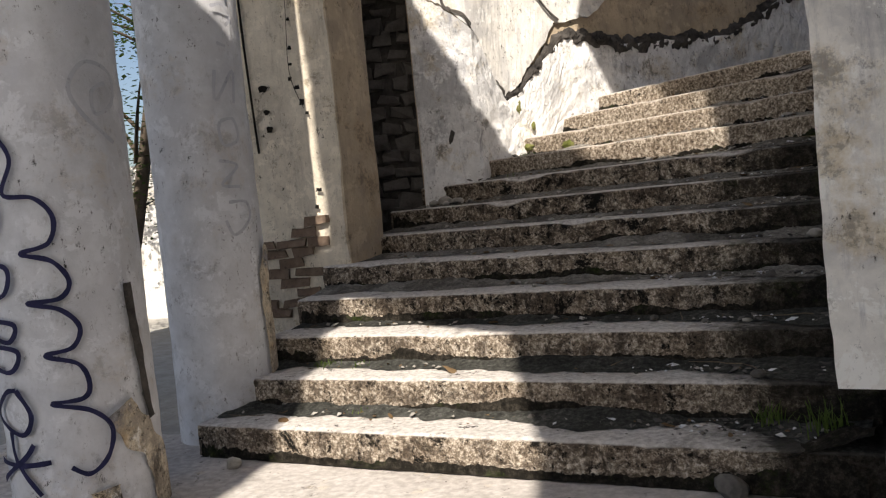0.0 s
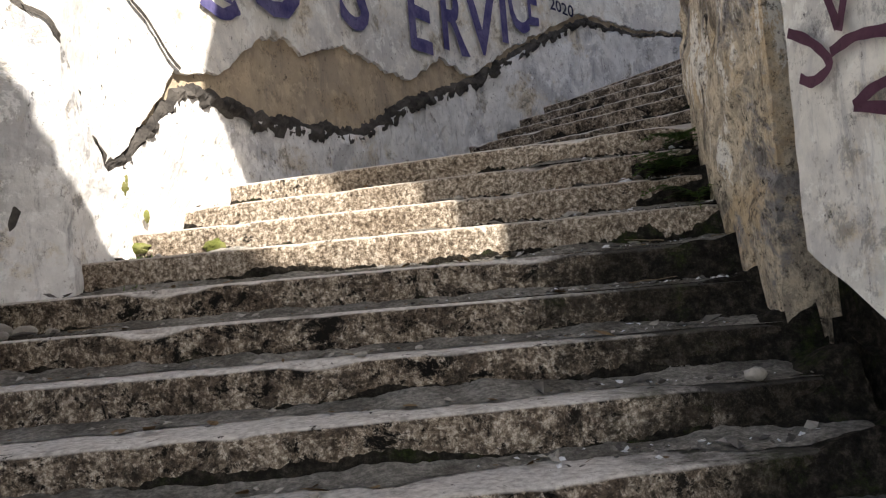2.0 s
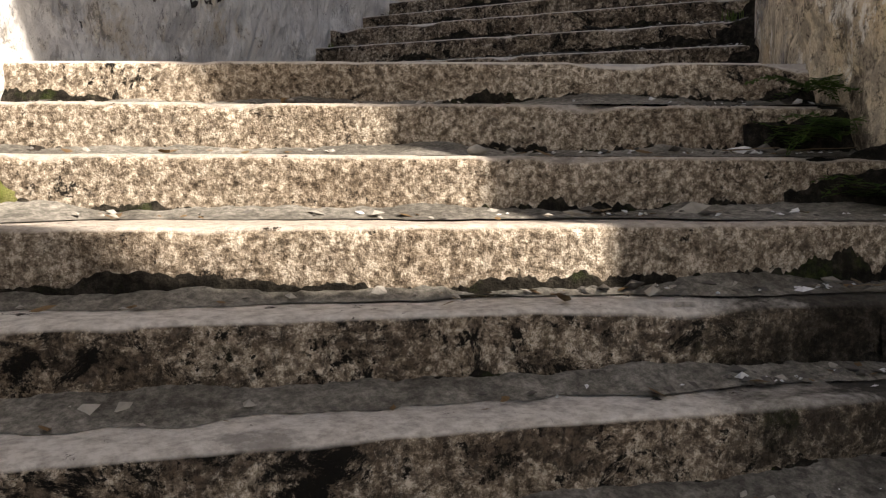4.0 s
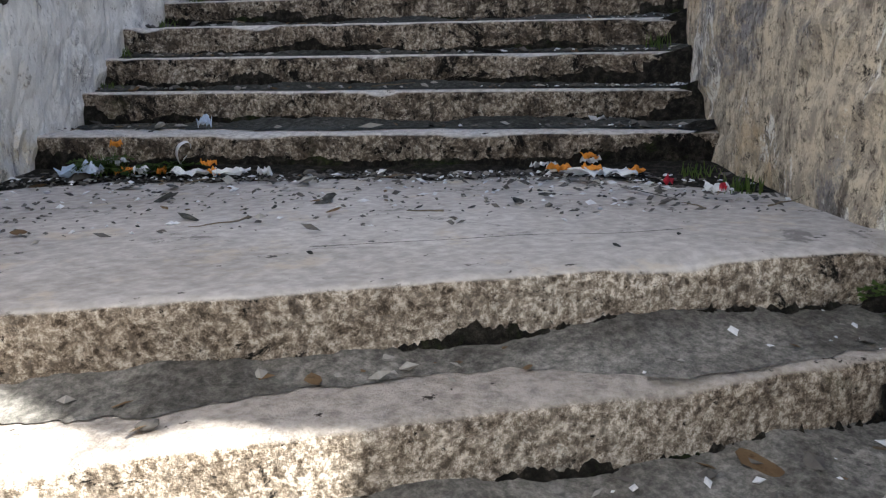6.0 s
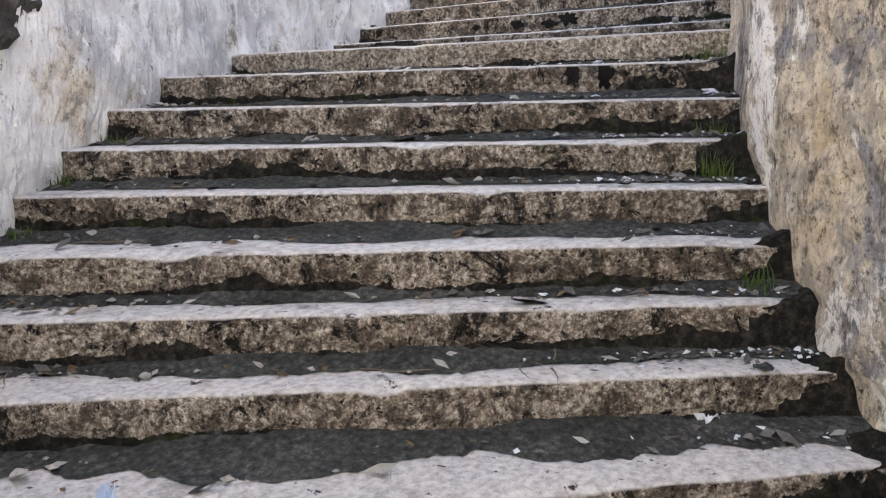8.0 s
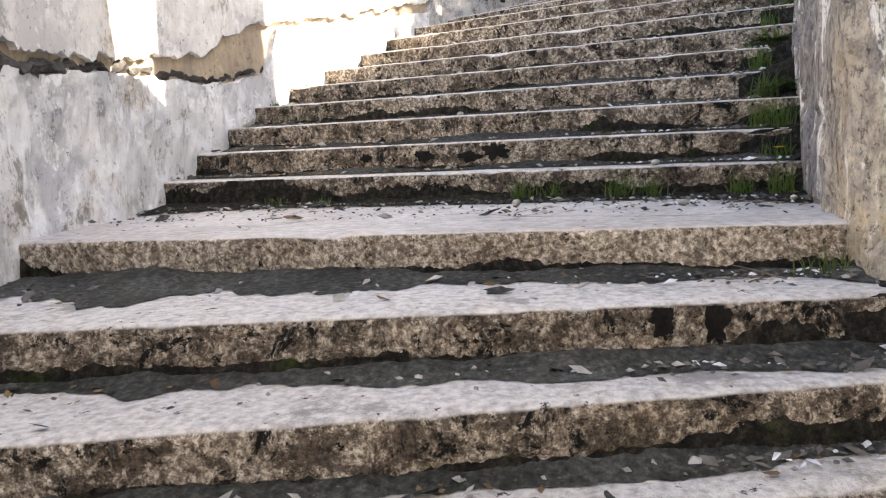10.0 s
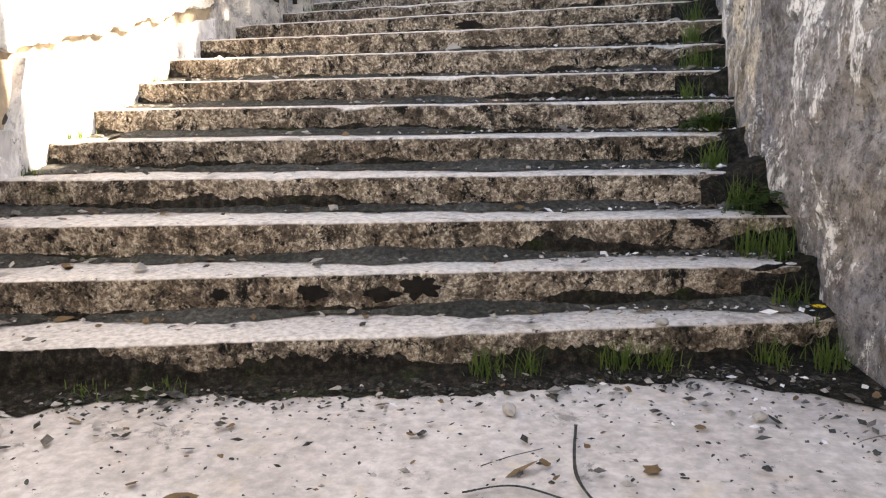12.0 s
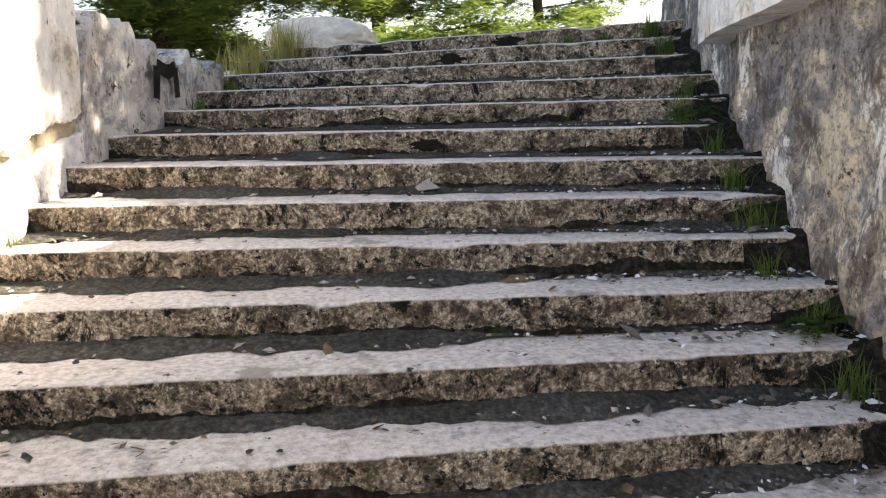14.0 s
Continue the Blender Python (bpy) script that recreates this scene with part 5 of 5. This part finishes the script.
def bush_tree(x, y, z, tall, seed):
    """A broad-leaved tree seen between the pillars."""
    rnd = random.Random(seed)
    base = empty("ivy_clad_tree", (x, y, z), "leaning ivy-clad tree beyond the pillars", "tree", "trees beyond the pillars")
    v, f = [], []

    def add(rows):
        o = len(v)
        vv, ff = sheet(rows)
        v.extend(vv)
        f.extend(tuple(o + i for i in q) for q in ff)

    top = Vector((0.9, 0.3, tall))
    add(limb(None, Vector((0, 0, -0.2)), top, 0.13, 0.05, Vector((0.1, 0, 0)), rnd, 10))
    lv, lf = [], []
    for _ in range(16):
        t = rnd.uniform(0.3, 1)
        root = Vector((0, 0, 0)).lerp(top, t)
        tip = root + Vector((rnd.uniform(-1, 1), rnd.uniform(-1, 1), rnd.uniform(0.1, 0.9))) * 1.2
        add(limb(None, root, tip, 0.03, 0.008, Vector((0, 0, 0.1)), rnd, 4))
        for _ in range(170):
            c = root.lerp(tip, rnd.uniform(0.1, 1.05)) + Vector((rnd.gauss(0, 0.22), rnd.gauss(0, 0.22), rnd.gauss(0, 0.2)))
            a = rnd.uniform(0, 6.28)
            e = Vector((math.cos(a), math.sin(a), rnd.uniform(-0.6, 0.3))) * rnd.uniform(0.04, 0.08)
            n = Vector((-e.y, e.x, rnd.uniform(-0.02, 0.02))) * 0.4
            o = len(lv)
            lv += [c, c + e * 0.5 + n, c + e, c + e * 0.5 - n]
            lf.append((o, o + 1, o + 2, o + 3))
    mesh_ob("trunk", v, f, M_BARK, base)
    mesh_ob("crown", lv, lf, M_FERN, base, "small green leaves")


bush_tree(-5.2, 5.2, 0, 3.6, 1)
bush_tree(-4.2, 6.6, 0, 4.2, 2)
bush_tree(-7.0, 5.0, 0, 4.5, 3)
plain_wall("garden_wall", (-9.0, 6.0), (-1.2, 9.0), -0.1, 2.2, 0.3, M_PLASTER, "low sunlit white garden wall behind the pillars", n=60, m=12)


# ---- cracks, holes and stains on the stairs ----
CRACK_A = [(6.52, 7.38), (6.55, 7.23), (6.42, 7.06), (6.37, 6.98), (6.36, 6.73), (6.32, 6.5), (6.35, 6.25)]
CRACK_B = [(6.68, 7.32), (6.74, 7.23), (6.79, 7.13)]
CRACK_C = [(6.40, 7.03), (6.62, 7.06), (6.97, 7.0)]
CRACK_D = [(2.2, 4.75), (2.37, 4.64), (2.52, 4.54), (2.68, 4.44), (2.81, 4.31), (2.99, 4.2)]
CRACK_E = [(3.64, 4.8), (3.53, 4.63), (3.45, 4.46)]


def flat_crack(k, pts, width, label, parent):
    ribbon("crack", lambda x, y: (x, y, k * RISE + 0.0135), pts, width, M_SOIL, parent, label)


flights = [o for o in bpy.data.objects if o.name.startswith("stair_flight")]
FIRST, SECOND, THIRD = sorted(flights, key=lambda o: o.name)
flat_crack(21, CRACK_A, 0.013, "dark crack across the landing", SECOND)
flat_crack(21, CRACK_B, 0.007, "dark crack in the landing", SECOND)
flat_crack(21, CRACK_C, 0.012, "dark crack in the landing", SECOND)
flat_crack(12, CRACK_D, 0.006, "dirt-filled joint across the landing", FIRST)
flat_crack(12, CRACK_E, 0.014, "dirt-filled crack in the landing", FIRST)


def riser_mark(k, x, y, wide, z0, z1, seed, parent):
    """A thin black patch for the dark of a cavity in a riser, with an uneven outline."""
    a, b, head = ENDS[k]
    d = (b - a).normalized()
    back = Vector((math.sin(head), math.cos(head)))
    p = a + d * ((Vector((x, y)) - a) @ d)
    verts, rim = [], 72
    mid = Vector((p.x, p.y)) - back * 0.012
    verts.append(Vector((mid.x, mid.y, (z0 + z1) / 2)))
    for i in range(rim):
        t = i / rim * math.tau
        r = 1 + 0.55 * noise.fractal(Vector((math.cos(t) * 1.6 * max(1.0, wide / 0.12) + seed * 5, math.sin(t) * 1.3, seed)), 0.9, 2.2, 5)
        q = mid + d * (math.cos(t) * wide * 0.5 * r) + back * 0.006
        verts.append(Vector((q.x, q.y, min((z0 + z1) / 2 + math.sin(t) * (z1 - z0) * 0.5 * r, k * RISE - 0.012))))
    mesh_ob("black_hollow", verts, [(0, i + 1, (i + 1) % rim + 1) for i in range(rim)], M_BLACK, parent, "thin black patch for a cavity in the riser")


for number, (k, x, y, wide, lo, hi) in enumerate([h for h in RISER_MARKS if h[4] > 0.025]):
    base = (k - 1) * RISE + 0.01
    riser_mark(k, x, y, wide, base + lo, base + hi, number + 1, FIRST if k <= 12 else SECOND if k <= 21 else THIRD)


# ---- green moss cushions on the outer wall and the step corners ----
def moss_cushion(x, y, z, wide, tall, nx, ny, seed):
    """A low cushion of moss; its back lies against the face that (nx, ny) looks away from."""
    n = Vector((nx, ny, 0)).normalized()
    d = Vector((-n.y, n.x, 0))
    rows = []
    for j in range(11):
        t = j / 10
        row = []
        for i in range(29):
            a = i / 28 * math.tau
            r = t * (1 + 0.35 * noise.fractal(Vector((math.cos(a) * 1.4 + seed, math.sin(a) * 1.4, seed)), 0.8, 2.2, 4))
            p = Vector((x, y, z)) + d * (math.cos(a) * wide * 0.5 * r) + Vector((0, 0, math.sin(a) * tall * 0.5 * r))
            row.append(p + n * (0.018 * (1 - t * t) - 0.002 + rough(p, 0.008, 30) * (1 - t)))
        rows.append(row)
    v, f = sheet(rows)
    return tagged(mesh_ob("moss_cushion", v, f, M_CUSHION), "olive green moss cushion on pale concrete", "moss", "moss cushions")


for number, (x, y, z, wide, tall, nx, ny) in enumerate([(0.30, 4.53, 1.97, 0.13, 0.16, 0.78, -0.6), (0.745, 4.325, 1.59, 0.13, 0.08, -0.5, -0.87), (0.36, 4.515, 1.62, 0.14, 0.06, -0.5, -0.87), (0.40, 4.60, 1.80, 0.05, 0.07, 0.78, -0.6)]):
    moss_cushion(x, y, z, wide, tall, nx, ny, number + 1)


def on_remnant(s, z):
    p, nrm = WALL.at(s), WALL.side(s)
    return (*(p - nrm * 0.075), z)


REMNANT = bpy.data.objects["wall_remnant"]
for stroke in ([(15.0, 5.52), (15.03, 5.75)], [(15.03, 5.76), (15.2, 5.72), (15.36, 5.77)], [(15.35, 5.76), (15.37, 5.54)]):
    ribbon("spray_stroke", on_remnant, stroke, 0.12, M_BLACK, REMNANT, "black spray stroke")
for stroke in ([(1.72, 3.22), (1.9, 3.16), (2.05, 3.25)],):
    ribbon("spray_stroke", on_wall, stroke, 0.10, M_VIOLET, UPPER, "violet spray stroke")


# ---- pits and a dark seam in the back wall ----
def on_back(x, z):
    return (x, 2.62 + (x + 1.9) * 0.1606 - 0.022, z)


rnd = random.Random(31)
for x, z, size in ((-0.80, 2.62, 0.03), (-0.81, 2.42, 0.035), (-0.82, 2.3, 0.03), (-0.83, 2.2, 0.03), (-0.79, 2.14, 0.04), (-0.76, 2.03, 0.045), (-0.73, 1.95, 0.03), (-1.04, 2.15, 0.06), (-1.03, 1.98, 0.04), (-1.02, 1.86, 0.045), (-0.70, 1.40, 0.04), (-0.73, 1.28, 0.04)):
    ribbon("pit", on_back, [(x - size * rnd.uniform(0.3, 0.6), z), (x, z + size * rnd.uniform(-0.2, 0.2)), (x + size * rnd.uniform(0.3, 0.6), z - size * 0.1)], size * rnd.uniform(0.7, 1.1), M_BLACK, BACK, "black pit in the plaster")
ribbon("seam", on_back, [(-1.16, 3.3), (-1.155, 2.6), (-1.14, 2.1), (-1.125, 1.7)], 0.022, M_BLACK, BACK, "dark vertical seam")
ribbon("crack", on_back, [(-0.80, 3.2), (-0.81, 2.7), (-0.83, 2.25), (-0.75, 1.98)], 0.006, M_RUBBLE, BACK, "thin crack in the plaster")
